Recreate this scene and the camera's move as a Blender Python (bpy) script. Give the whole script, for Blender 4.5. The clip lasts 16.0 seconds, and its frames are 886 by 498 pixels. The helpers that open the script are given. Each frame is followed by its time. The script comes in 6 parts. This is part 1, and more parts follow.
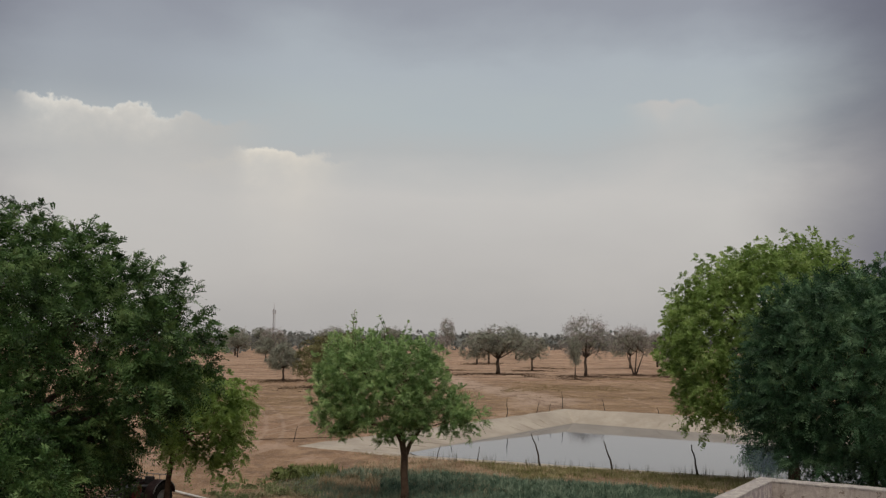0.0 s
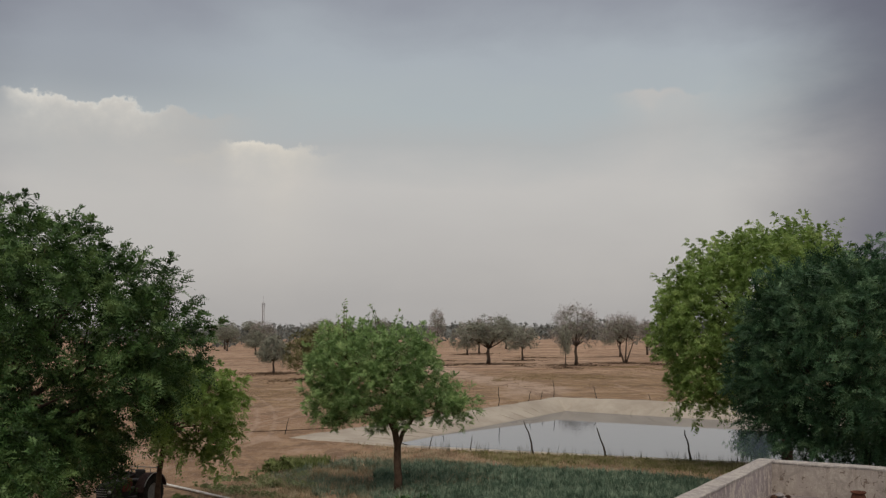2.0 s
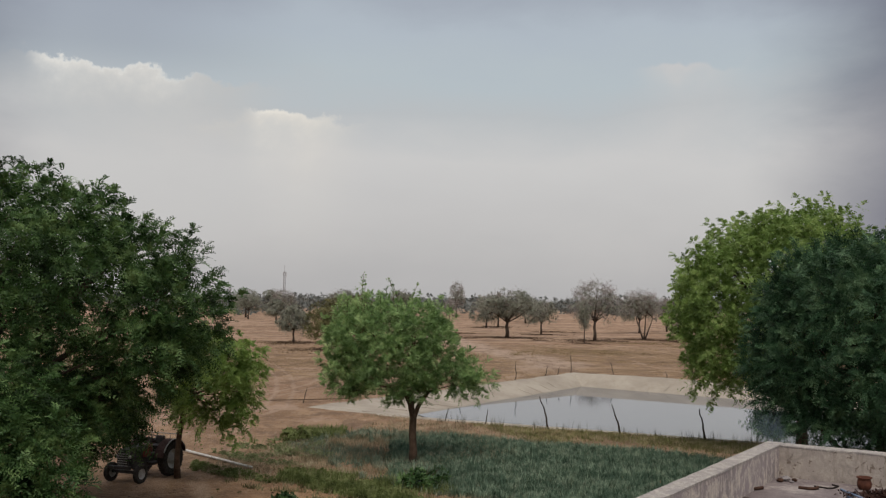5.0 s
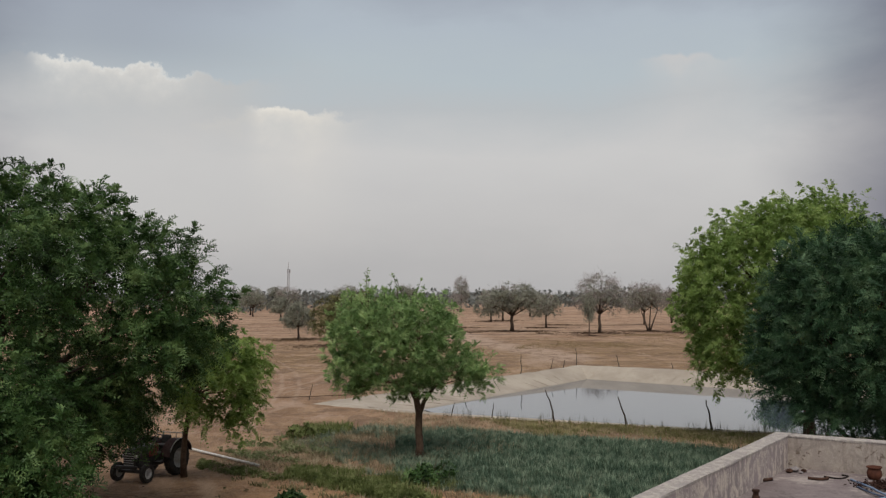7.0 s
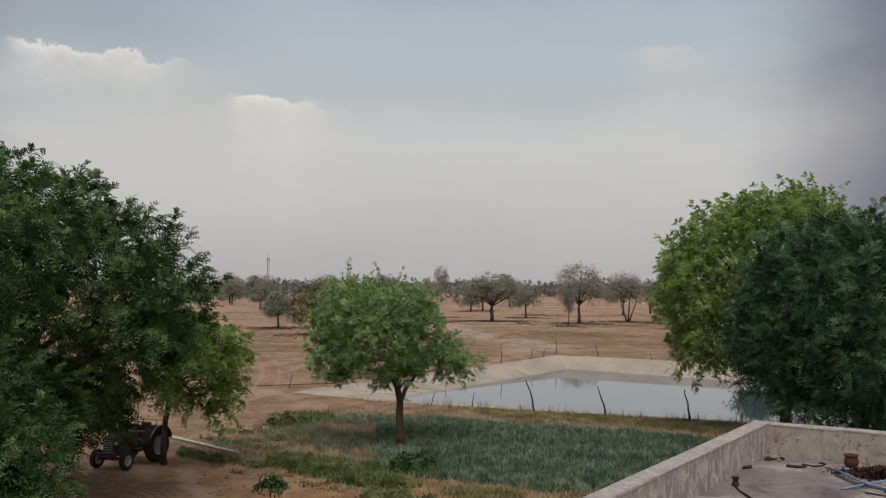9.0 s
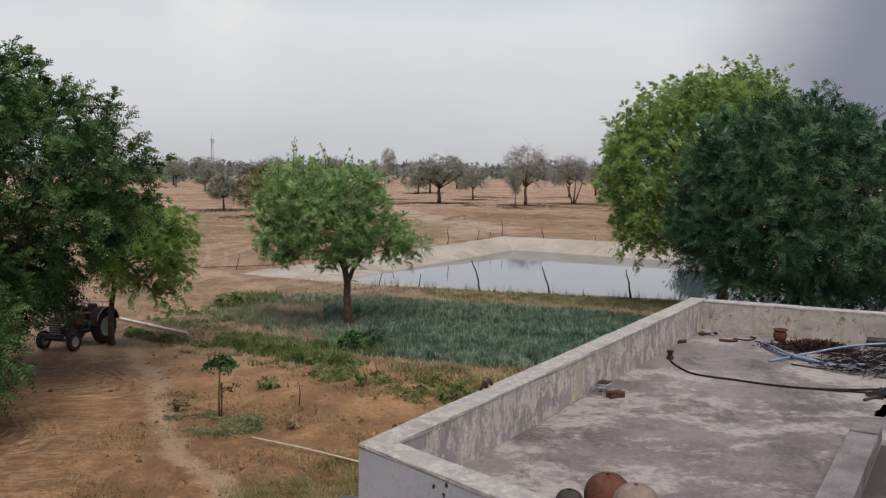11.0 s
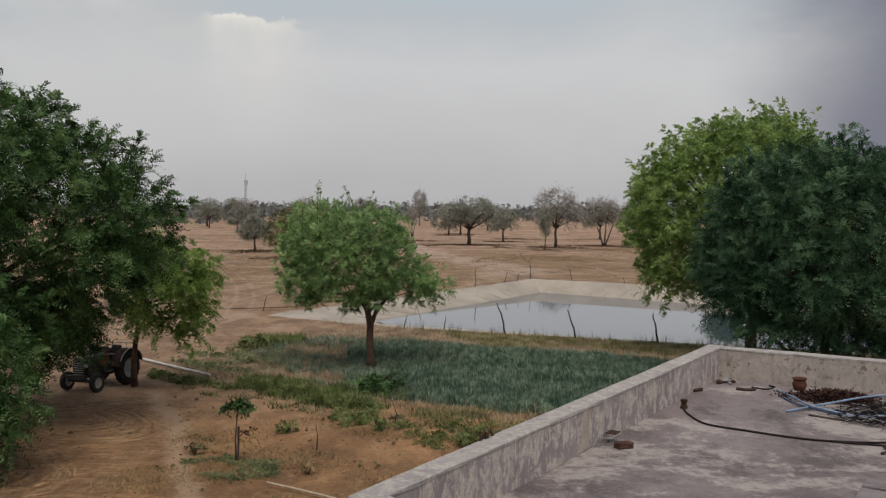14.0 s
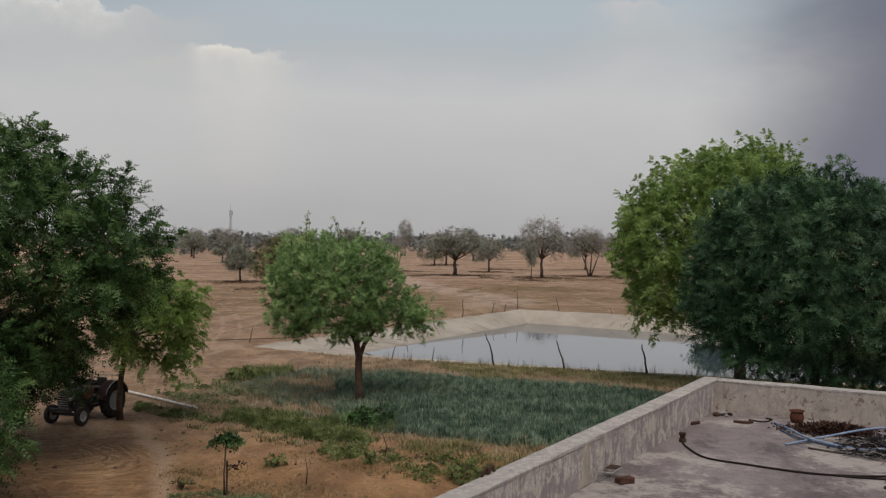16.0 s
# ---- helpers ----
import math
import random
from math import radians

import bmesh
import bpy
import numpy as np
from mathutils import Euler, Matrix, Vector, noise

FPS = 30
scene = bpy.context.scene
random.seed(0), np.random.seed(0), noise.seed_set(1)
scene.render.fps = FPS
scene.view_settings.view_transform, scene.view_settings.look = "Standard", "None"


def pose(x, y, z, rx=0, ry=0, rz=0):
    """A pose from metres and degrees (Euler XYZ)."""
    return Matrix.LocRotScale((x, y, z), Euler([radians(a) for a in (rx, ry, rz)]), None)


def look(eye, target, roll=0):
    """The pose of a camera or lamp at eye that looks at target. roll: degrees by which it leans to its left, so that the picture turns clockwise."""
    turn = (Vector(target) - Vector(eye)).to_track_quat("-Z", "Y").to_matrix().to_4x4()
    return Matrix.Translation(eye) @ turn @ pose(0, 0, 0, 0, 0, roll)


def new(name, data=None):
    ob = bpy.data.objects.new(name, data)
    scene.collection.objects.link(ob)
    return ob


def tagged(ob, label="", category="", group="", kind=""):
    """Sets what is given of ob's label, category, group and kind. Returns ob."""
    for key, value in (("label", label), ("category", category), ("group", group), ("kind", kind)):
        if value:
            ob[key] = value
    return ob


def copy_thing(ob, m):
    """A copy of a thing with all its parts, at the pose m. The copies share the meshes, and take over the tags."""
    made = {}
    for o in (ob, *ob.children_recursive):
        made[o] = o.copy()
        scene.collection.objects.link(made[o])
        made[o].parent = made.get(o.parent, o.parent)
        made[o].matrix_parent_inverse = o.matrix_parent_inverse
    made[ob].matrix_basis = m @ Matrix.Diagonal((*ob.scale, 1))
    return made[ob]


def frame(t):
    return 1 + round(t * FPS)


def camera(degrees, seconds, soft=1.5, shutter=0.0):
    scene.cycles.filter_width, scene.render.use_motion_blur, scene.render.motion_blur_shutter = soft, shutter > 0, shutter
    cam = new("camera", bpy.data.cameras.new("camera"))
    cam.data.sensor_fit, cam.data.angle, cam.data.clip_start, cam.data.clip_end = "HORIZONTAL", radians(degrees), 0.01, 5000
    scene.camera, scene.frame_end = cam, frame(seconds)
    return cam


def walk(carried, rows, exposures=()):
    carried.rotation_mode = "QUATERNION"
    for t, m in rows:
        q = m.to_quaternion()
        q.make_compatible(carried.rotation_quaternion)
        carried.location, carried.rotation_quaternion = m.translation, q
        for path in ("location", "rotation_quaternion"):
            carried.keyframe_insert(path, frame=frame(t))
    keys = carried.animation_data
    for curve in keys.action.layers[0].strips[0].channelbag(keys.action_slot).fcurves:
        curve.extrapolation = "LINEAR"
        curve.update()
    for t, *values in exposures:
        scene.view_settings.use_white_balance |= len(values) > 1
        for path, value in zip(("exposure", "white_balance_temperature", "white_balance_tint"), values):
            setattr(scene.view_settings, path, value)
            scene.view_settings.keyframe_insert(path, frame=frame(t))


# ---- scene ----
cam = camera(50.0, 16.0, 1.3)
PATH = [
    (0, (0.139, 0.199, 7.09), (0.17, 2.19, 7.272), 0.4),
    (0.5, (0.0, 0.352, 7.023), (0.077, 2.337, 7.25), -0.3),
    (1, (-0.061, 0.447, 6.964), (0.004, 2.43, 7.215), -0.3),
    (1.5, (0.032, 0.483, 6.941), (0.089, 2.468, 7.173), -0.3),
    (2, (0.062, 0.53, 6.953), (0.117, 2.523, 7.117), -0.4),
    (2.5, (0.057, 0.497, 7.001), (0.111, 2.49, 7.155), -0.5),
    (3, (0.078, 0.407, 7.022), (0.13, 2.4, 7.173), -0.5),
    (3.5, (0.035, 0.337, 7.021), (0.077, 2.334, 7.128), 1.6),
    (4, (0.064, 0.291, 7.032), (0.097, 2.287, 7.138), 1.5),
    (6.5, (0.273, 0.386, 7.104), (0.269, 2.383, 7.204), -0.1),
    (7, (0.18, 0.425, 7.076), (0.183, 2.423, 7.17), -0.1),
    (7.5, (0.098, 0.343, 7.063), (0.1, 2.341, 7.152), 0.2),
    (8, (0.035, 0.335, 7.026), (0.034, 2.333, 7.106), 0.5),
    (10.5, (0.214, 0.46, 7.055), (0.352, 2.454, 7.113), -0.1),
    (11, (0.124, 0.3, 7.011), (0.28, 2.286, 6.837), 0.4),
    (11.5, (0.177, 0.319, 7.027), (0.373, 2.3, 6.838), 0.4),
    (12, (0.318, 0.352, 7.053), (0.504, 2.338, 6.912), 0.7),
    (12.5, (0.448, 0.352, 7.067), (0.531, 2.347, 6.956), 1.2),
    (13, (0.491, 0.337, 7.076), (0.569, 2.332, 6.973), 0.7),
    (13.5, (0.502, 0.365, 7.08), (0.595, 2.36, 6.99), 0.5),
    (14, (0.499, 0.386, 7.079), (0.588, 2.382, 6.991), 0.5),
    (14.5, (0.488, 0.448, 7.061), (0.536, 2.446, 6.973), 0.5),
    (15, (0.439, 0.543, 7.075), (0.59, 2.535, 6.993), 0.3),
    (15.5, (0.336, 0.553, 7.103), (0.509, 2.545, 7.076), 0.4),
    (16, (0.325, 0.524, 7.097), (0.445, 2.521, 7.073), 0.5),
]
walk(cam, [(t, look(eye, target, roll)) for t, eye, target, roll in PATH],
     [(0, -0.31, 6700, 10), (1.3, -0.29, 6700, 10), (1.9, -0.37, 6700, 10), (3.1, -0.37, 6550, 10), (3.5, -0.19, 6500, 10), (8.2, -0.19, 6480, 10), (10.5, -0.27, 6450, 10), (10.8, 0.13, 6200, 10), (11.1, 0.14, 6200, 10), (11.5, -0.09, 6100, 10), (12, -0.17, 6180, 10), (12.5, -0.08, 6230, 10), (13.5, -0.15, 6350, 10), (14.5, -0.19, 6350, 10), (16, -0.29, 6400, 10)])

# ---- world: a hazy overcast sky with two lit cloud heads; soft sun ----
SUN_EL, SUN_AZ = 60.0, 183.0


class Nodes:
    """Small helper to chain shader nodes."""

    def __init__(self, tree):
        self.tree = tree

    def add(self, kind):
        return self.tree.nodes.new(kind)

    def link(self, a, b):
        self.tree.links.new(a, b)

    def feed(self, socket, value):
        if isinstance(value, bpy.types.NodeSocket):
            self.link(value, socket)
        else:
            socket.default_value = value

    def math(self, op, a, b=0.0, c=0.0, clamp=False):
        n = self.add("ShaderNodeMath")
        n.operation, n.use_clamp = op, clamp
        for s, v in zip(n.inputs, (a, b, c)):
            self.feed(s, v)
        return n.outputs[0]

    def mix(self, f, a, b, blend="MIX"):
        n = self.add("ShaderNodeMix")
        n.data_type, n.blend_type = "RGBA", blend
        self.feed(n.inputs[0], f)
        for s, v in ((n.inputs[6], a), (n.inputs[7], b)):
            self.feed(s, (*v, 1) if isinstance(v, tuple) and len(v) == 3 else v)
        return n.outputs[2]

    def ramp(self, f, stops, mode="LINEAR"):
        n = self.add("ShaderNodeValToRGB")
        n.color_ramp.interpolation = mode
        el = n.color_ramp.elements
        while len(el) < len(stops):
            el.new(0.5)
        for e, (p, col) in zip(el, stops):
            e.position = p
            e.color = (*col, 1) if isinstance(col, tuple) else (col, col, col, 1)
        self.feed(n.inputs[0], f)
        return n.outputs[0]

    def smooth(self, v, lo, hi):
        n = self.add("ShaderNodeMapRange")
        n.interpolation_type = "SMOOTHSTEP"
        for s, x in zip(n.inputs, (v, lo, hi, 0.0, 1.0)):
            self.feed(s, x)
        return n.outputs[0]

    def line(self, x, y, pts, half, soft, rough):
        """1 along a worn line given by (x, y) points in rising y, fading out sideways; rough shifts its edge."""
        y0, y1 = pts[0][1], pts[-1][1]
        xs = [p[0] for p in pts]
        lo, span = min(xs), max(xs) - min(xs)
        c = self.ramp(self.math("DIVIDE", self.math("SUBTRACT", y, y0), y1 - y0), [((p[1] - y0) / (y1 - y0), (p[0] - lo) / span) for p in pts])
        g = self.add("ShaderNodeSeparateColor")
        self.link(c, g.inputs[0])
        off = self.math("ABSOLUTE", self.math("SUBTRACT", x, self.math("ADD", self.math("MULTIPLY", g.outputs[0], span), lo)))
        m = self.smooth(self.math("ADD", off, rough), half + soft, half - soft)
        ends = self.math("MULTIPLY", self.smooth(y, y0, y0 + 0.08 * (y1 - y0)), self.smooth(y, y1, y1 - 0.08 * (y1 - y0)))
        return self.math("MULTIPLY", m, ends)

    def noise(self, vec, scale, detail=4.0, rough=0.55, distort=0.0, stretch=None):
        if stretch:
            m = self.add("ShaderNodeMapping")
            m.inputs["Scale"].default_value = stretch
            self.link(vec, m.inputs[0])
            vec = m.outputs[0]
        n = self.add("ShaderNodeTexNoise")
        self.link(vec, n.inputs["Vector"])
        for k, v in (("Scale", scale), ("Detail", detail), ("Roughness", rough), ("Distortion", distort)):
            n.inputs[k].default_value = v
        return n.outputs["Fac"]


def make_world():
    w = bpy.data.worlds.new("hazy_sky")
    scene.world = w
    w.use_nodes = True
    w.node_tree.nodes.clear()
    k = Nodes(w.node_tree)
    tc = k.add("ShaderNodeTexCoord")
    d = tc.outputs["Generated"]
    xyz = k.add("ShaderNodeSeparateXYZ")
    k.link(d, xyz.inputs[0])
    el = k.math("MULTIPLY", k.math("ARCSINE", xyz.outputs[2]), 180 / math.pi)
    az = k.math("MULTIPLY", k.math("ARCTAN2", xyz.outputs[0], xyz.outputs[1]), 180 / math.pi)
    n_big = k.noise(d, 2.6, 5, 0.5, 0.3, (1, 1, 3.0))
    n_mid = k.noise(d, 9.0, 6, 0.6, 0.2, (1, 1, 2.2))
    n_fine = k.noise(d, 34.0, 6, 0.62)
    n_puff = k.noise(d, 16.0, 3, 0.5)
    wob = k.math("ADD", k.math("MULTIPLY", k.math("SUBTRACT", n_big, 0.5), 7.0), k.math("MULTIPLY", k.math("SUBTRACT", n_mid, 0.5), 2.5))
    e2 = k.math("ADD", el, wob)
    veil = k.ramp(k.math("DIVIDE", e2, 90.0), [
        (0.0, (0.56, 0.55, 0.55)), (0.045, (0.66, 0.642, 0.632)), (0.09, (0.725, 0.708, 0.69)), (0.125, (0.60, 0.622, 0.628)), (0.15, (0.57, 0.632, 0.660)),
        (0.178, (0.54, 0.600, 0.655)), (0.215, (0.40, 0.43, 0.495)), (0.26, (0.345, 0.355, 0.41)), (0.42, (0.46, 0.47, 0.51)), (1.0, (0.66, 0.66, 0.68))])
    sky = k.add("ShaderNodeTexSky")
    sky.sky_type, sky.sun_disc, sky.dust_density = "NISHITA", False, 4.0
    sky.sun_elevation, sky.sun_rotation = radians(SUN_EL), radians(SUN_AZ)
    clear = k.mix(1.0, sky.outputs[0], (0.1, 0.1, 0.1), "MULTIPLY")
    col = k.mix(0.88, clear, veil)

    def head(col, az0, az1, top, edge_n, depth, tint, gain):
        """A lit cloud head: sharp bright upper rim, fading downwards into the haze."""
        rim = k.math("ADD", top, k.math("MULTIPLY", k.math("SUBTRACT", edge_n, 0.5), 5.0))
        below = k.math("SUBTRACT", rim, el)
        a = k.smooth(below, -0.05, 0.35)
        fade = k.math("POWER", 2.718, k.math("MULTIPLY", k.math("MAXIMUM", below, 0.0), -1.0 / depth))
        wide = 0.7 + 1.1 * max(depth - 1.0, 0.0)
        side = k.math("MULTIPLY", k.smooth(az, az0 - wide, az0 + wide + 0.2), k.smooth(az, az1 + 3.0, az1 - 2.0))
        return k.mix(k.math("MULTIPLY", k.math("MULTIPLY", a, fade), k.math("MULTIPLY", side, gain)), col, tint)

    # upper-left sky darkened in colour to stand for lens vignette
    left_vignette = k.math("MULTIPLY", k.smooth(k.math("ADD", az, wob), -6.0, -20.0), k.math("MULTIPLY", k.smooth(el, 11.5, 14.5), k.smooth(el, 24.0, 17.0)))
    col = k.mix(k.math("MULTIPLY", k.math("MULTIPLY", left_vignette, k.smooth(az, -80.0, -45.0)), 0.45), col, (0.30, 0.325, 0.395))
    lump = k.math("ADD", k.math("MULTIPLY", n_fine, 0.5), k.math("MULTIPLY", n_puff, 0.5))
    tilt = k.math("ADD", 12.95, k.math("MULTIPLY", k.math("ADD", az, 20.5), -0.07))
    col = head(col, -23.4, -15.6, tilt, lump, 0.6, (1.4, 1.34, 1.2), 1.0)
    col = head(col, -23.4, -11.5, tilt, lump, 4.0, (0.60, 0.59, 0.575), 0.75)
    col = head(col, -11.2, -8.2, 10.85, lump, 0.8, (1.15, 1.07, 0.93), 0.85)
    col = head(col, -14.8, -9.5, 10.4, lump, 0.4, (0.70, 0.67, 0.62), 0.6)
    col = head(col, -10.2, -6.6, 10.8, lump, 3.2, (0.84, 0.785, 0.70), 0.6)
    col = head(col, 12.6, 16.0, 13.9, n_puff, 1.5, (0.70, 0.665, 0.64), 0.8)
    # lens vignette painted into the sky colour, darkening it towards both flanks
    flank_vignette = k.math("MAXIMUM", k.smooth(k.math("ADD", az, wob), 17.5, 28.0), k.smooth(k.math("SUBTRACT", wob, az), 21.0, 32.0))
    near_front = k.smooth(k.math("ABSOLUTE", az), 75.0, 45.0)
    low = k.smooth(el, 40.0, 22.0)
    col = k.mix(k.math("MULTIPLY", k.math("MULTIPLY", flank_vignette, near_front), k.math("MULTIPLY", low, 0.82)), col, (0.14, 0.145, 0.20))
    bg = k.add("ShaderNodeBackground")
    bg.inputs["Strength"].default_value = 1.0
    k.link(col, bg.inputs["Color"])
    out = k.add("ShaderNodeOutputWorld")
    k.link(bg.outputs[0], out.inputs[0])


make_world()
sun_data = bpy.data.lights.new("sun", "SUN")
sun_data.energy, sun_data.angle, sun_data.color = 2.5, radians(46), (1.0, 0.95, 0.88)
sun = new("sun", sun_data)
_a, _e = radians(SUN_AZ), radians(SUN_EL)
sun.matrix_world = look((30 * math.sin(_a) * math.cos(_e), 30 * math.cos(_a) * math.cos(_e), 30 * math.sin(_e)), (0, 0, 0))


# ---- materials ----
def material(name, rough=0.85, metal=0.0):
    m = bpy.data.materials.new(name)
    m.use_nodes = True
    k = Nodes(m.node_tree)
    b = m.node_tree.nodes["Principled BSDF"]
    b.inputs["Roughness"].default_value, b.inputs["Metallic"].default_value = rough, metal
    return m, k, b


def coords(k, kind="Object"):
    return k.add("ShaderNodeTexCoord").outputs[kind]


def world_coords(k):
    return k.add("ShaderNodeNewGeometry").outputs["Position"]


def bump(k, b, height, strength=0.4, distance=0.02):
    n = k.add("ShaderNodeBump")
    n.inputs["Strength"].default_value, n.inputs["Distance"].default_value = strength, distance
    k.link(height, n.inputs["Height"])
    k.link(n.outputs[0], b.inputs["Normal"])


def plain(name, a, b_col, rough=0.7, metal=0.0, scale=6.0, fine=40.0, strength=0.25):
    """Two tones mottled at two scales, with a fine relief."""
    m, k, b = material(name, rough, metal)
    v = coords(k)
    if rough >= 0.75:
        b.inputs["Specular IOR Level"].default_value = 0.2
    n1, n2 = k.noise(v, scale, 5, 0.6), k.noise(v, fine, 4, 0.6)
    f = k.math("ADD", k.math("MULTIPLY", n1, 0.65), k.math("MULTIPLY", n2, 0.35))
    k.link(k.mix(k.smooth(f, 0.36, 0.64), a, b_col), b.inputs["Base Color"])
    bump(k, b, n2, strength, 0.01)
    return m


def leaf_material(name, dark, light, young, trans=0.25, rough=0.55, tuft=0.0, sheen=0.22):
    """Leaf tones that vary from branch to branch, from tuft to tuft (tuft: how many to a metre) and from leaf to leaf."""
    m, k, b = material(name, rough)
    g = k.add("ShaderNodeNewGeometry")
    n = k.noise(g.outputs["Position"], 0.8, 3, 0.6)
    f = k.math("ADD", k.math("MULTIPLY", g.outputs["Random Per Island"], 0.24), k.math("MULTIPLY", k.smooth(n, 0.26, 0.74), 0.76))
    if tuft:
        f = k.math("ADD", k.math("MULTIPLY", f, 0.5), k.math("MULTIPLY", k.smooth(k.noise(g.outputs["Position"], tuft, 2, 0.5), 0.3, 0.7), 0.5))
    c = k.ramp(f, [(0.12, dark), (0.5, light), (0.88, young)])
    k.link(c, b.inputs["Base Color"])
    b.inputs["Specular IOR Level"].default_value = sheen
    t = k.add("ShaderNodeBsdfTranslucent")
    k.link(c, t.inputs[0])
    mx = k.add("ShaderNodeMixShader")
    mx.inputs[0].default_value = trans
    k.link(b.outputs[0], mx.inputs[1])
    k.link(t.outputs[0], mx.inputs[2])
    k.link(mx.outputs[0], m.node_tree.nodes["Material Output"].inputs[0])
    return m


def ground_material():
    m, k, b = material("sandy_soil", 0.95)
    v = world_coords(k)
    xyz = k.add("ShaderNodeSeparateXYZ")
    k.link(v, xyz.inputs[0])
    big = k.noise(v, 0.03, 5, 0.6, 0.4, (1, 2.6, 1))
    mid = k.noise(v, 0.35, 6, 0.65, 0.3, (1.1, 0.8, 1))
    fine = k.noise(v, 5.0, 5, 0.7)
    grit = k.noise(v, 34.0, 3, 0.7)
    sand = k.mix(k.smooth(mid, 0.35, 0.66), (0.255, 0.150, 0.080), (0.430, 0.275, 0.160))
    sand = k.mix(k.math("MULTIPLY", k.smooth(fine, 0.5, 0.72), 0.5), sand, (0.19, 0.112, 0.066))
    far_soil = k.mix(k.smooth(big, 0.36, 0.62), (0.325, 0.190, 0.112), (0.47, 0.310, 0.205))
    bands = k.noise(v, 0.055, 6, 0.7, 0.7, (0.45, 2.2, 1))
    far_soil = k.mix(k.math("MULTIPLY", k.smooth(bands, 0.47, 0.60), 0.6), far_soil, (0.185, 0.110, 0.052))
    pale_streak = k.noise(v, 0.04, 6, 0.7, 0.9, (0.5, 2.6, 1))
    far_soil = k.mix(k.math("MULTIPLY", k.smooth(pale_streak, 0.54, 0.66), 0.55), far_soil, (0.42, 0.29, 0.20))
    far_soil = k.mix(k.math("MULTIPLY", k.smooth(k.noise(v, 0.9, 6, 0.75), 0.50, 0.66), 0.5), far_soil, (0.13, 0.082, 0.040))
    col = k.mix(k.smooth(k.math("ADD", xyz.outputs[1], k.math("MULTIPLY", mid, 30.0)), 70.0, 105.0), sand, far_soil)
    tawny = k.math("MULTIPLY", k.math("MULTIPLY", k.smooth(xyz.outputs[1], 170.0, 120.0), k.smooth(xyz.outputs[1], 78.0, 88.0)), k.smooth(k.noise(v, 0.06, 7, 0.7, 0.3, (0.5, 2.0, 1)), 0.30, 0.44))
    col = k.mix(k.math("MULTIPLY", tawny, 0.85), col, k.mix(k.smooth(k.noise(v, 0.45, 8, 0.75, 0.3, (0.5, 1.6, 1)), 0.40, 0.60), (0.185, 0.112, 0.052), (0.345, 0.222, 0.115)))
    # litter and trodden dung near the building, deepened to paint in lens vignette
    litter = k.math("MULTIPLY", k.smooth(k.noise(v, 1.1, 7, 0.75, 0.4), 0.38, 0.56), k.smooth(xyz.outputs[1], 33.0, 21.0))
    col = k.mix(k.math("MULTIPLY", litter, 0.7), col, (0.125, 0.074, 0.032))
    b_near = k.math("MULTIPLY", k.smooth(k.noise(v, 0.5, 5, 0.7, 0.0, (0.6, 2.0, 1)), 0.46, 0.6), k.smooth(xyz.outputs[0], -3.0, -8.0))
    col = k.mix(k.math("MULTIPLY", b_near, 0.25), col, (0.20, 0.108, 0.055))
    X, Y = xyz.outputs[0], xyz.outputs[1]
    edge = k.math("MULTIPLY", k.math("SUBTRACT", k.noise(v, 1.3, 5, 0.7), 0.5), 1.1)
    foot = k.line(X, Y, [(-1.2, 14.0), (-2.6, 19.6), (-3.4, 21.6), (-4.4, 22.9), (-5.1, 24.9), (-5.85, 27.5), (-6.3, 29.5), (-6.7, 31.5), (-7.9, 33.9), (-9.0, 37.5)], 0.30, 0.22, edge)
    col = k.mix(k.math("MULTIPLY", foot, 0.7), col, (0.43, 0.30, 0.21))
    wash = k.line(X, Y, [(11.0, 92.0), (13.5, 108.0), (10.5, 122.0), (6.0, 140.0), (2.6, 170.0), (-1.5, 196.0), (-8.0, 240.0)], 3.2, 1.6, k.math("MULTIPLY", k.math("SUBTRACT", mid, 0.5), 9.0))
    col = k.mix(k.math("MULTIPLY", wash, 0.75), col, (0.46, 0.335, 0.25))
    shaggy = k.math("MULTIPLY", k.math("SUBTRACT", k.noise(v, 0.25, 6, 0.75), 0.5), 9.0)
    for pts, half in (([(166.0, -4.0), (169.0, 20.0), (171.0, 40.0), (170.0, 70.0)], 0.9), ([(193.0, -2.0), (188.0, 30.0), (196.0, 75.0)], 1.2), ([(150.0, -40.0), (146.0, -15.0), (151.0, 4.0)], 0.8), ([(228.0, -30.0), (219.0, 20.0), (231.0, 80.0)], 1.6)):
        scrub = k.line(Y, X, pts, half, 1.0, shaggy)
        col = k.mix(k.math("MULTIPLY", scrub, 0.8), col, (0.095, 0.058, 0.028))
    for shift in (0.0, 1.35):
        for pts in ([(-12.5, 52.0), (-10.8, 62.0), (-11.8, 72.0), (-13.8, 84.0), (-19.0, 104.0)], [(-13.0, 56.0), (-13.2, 66.0), (-10.2, 78.0), (-9.6, 100.0)]):
            rut = k.line(X, Y, [(p[0] + shift, p[1]) for p in pts], 0.16, 0.16, k.math("MULTIPLY", k.math("SUBTRACT", mid, 0.5), 0.5))
            col = k.mix(k.math("MULTIPLY", rut, 0.6), col, (0.43, 0.30, 0.21))
    blotch = k.noise(v, 0.30, 9, 0.74, 0.4, (1.2, 0.5, 1))
    col = k.mix(k.math("MULTIPLY", k.smooth(blotch, 0.49, 0.59), 0.65), col, (0.165, 0.097, 0.056))
    col = k.mix(k.math("MULTIPLY", k.smooth(blotch, 0.46, 0.37), 0.55), col, (0.48, 0.335, 0.245))
    clod = k.noise(v, 0.9, 8, 0.72, 0.5, (1.2, 0.5, 1))
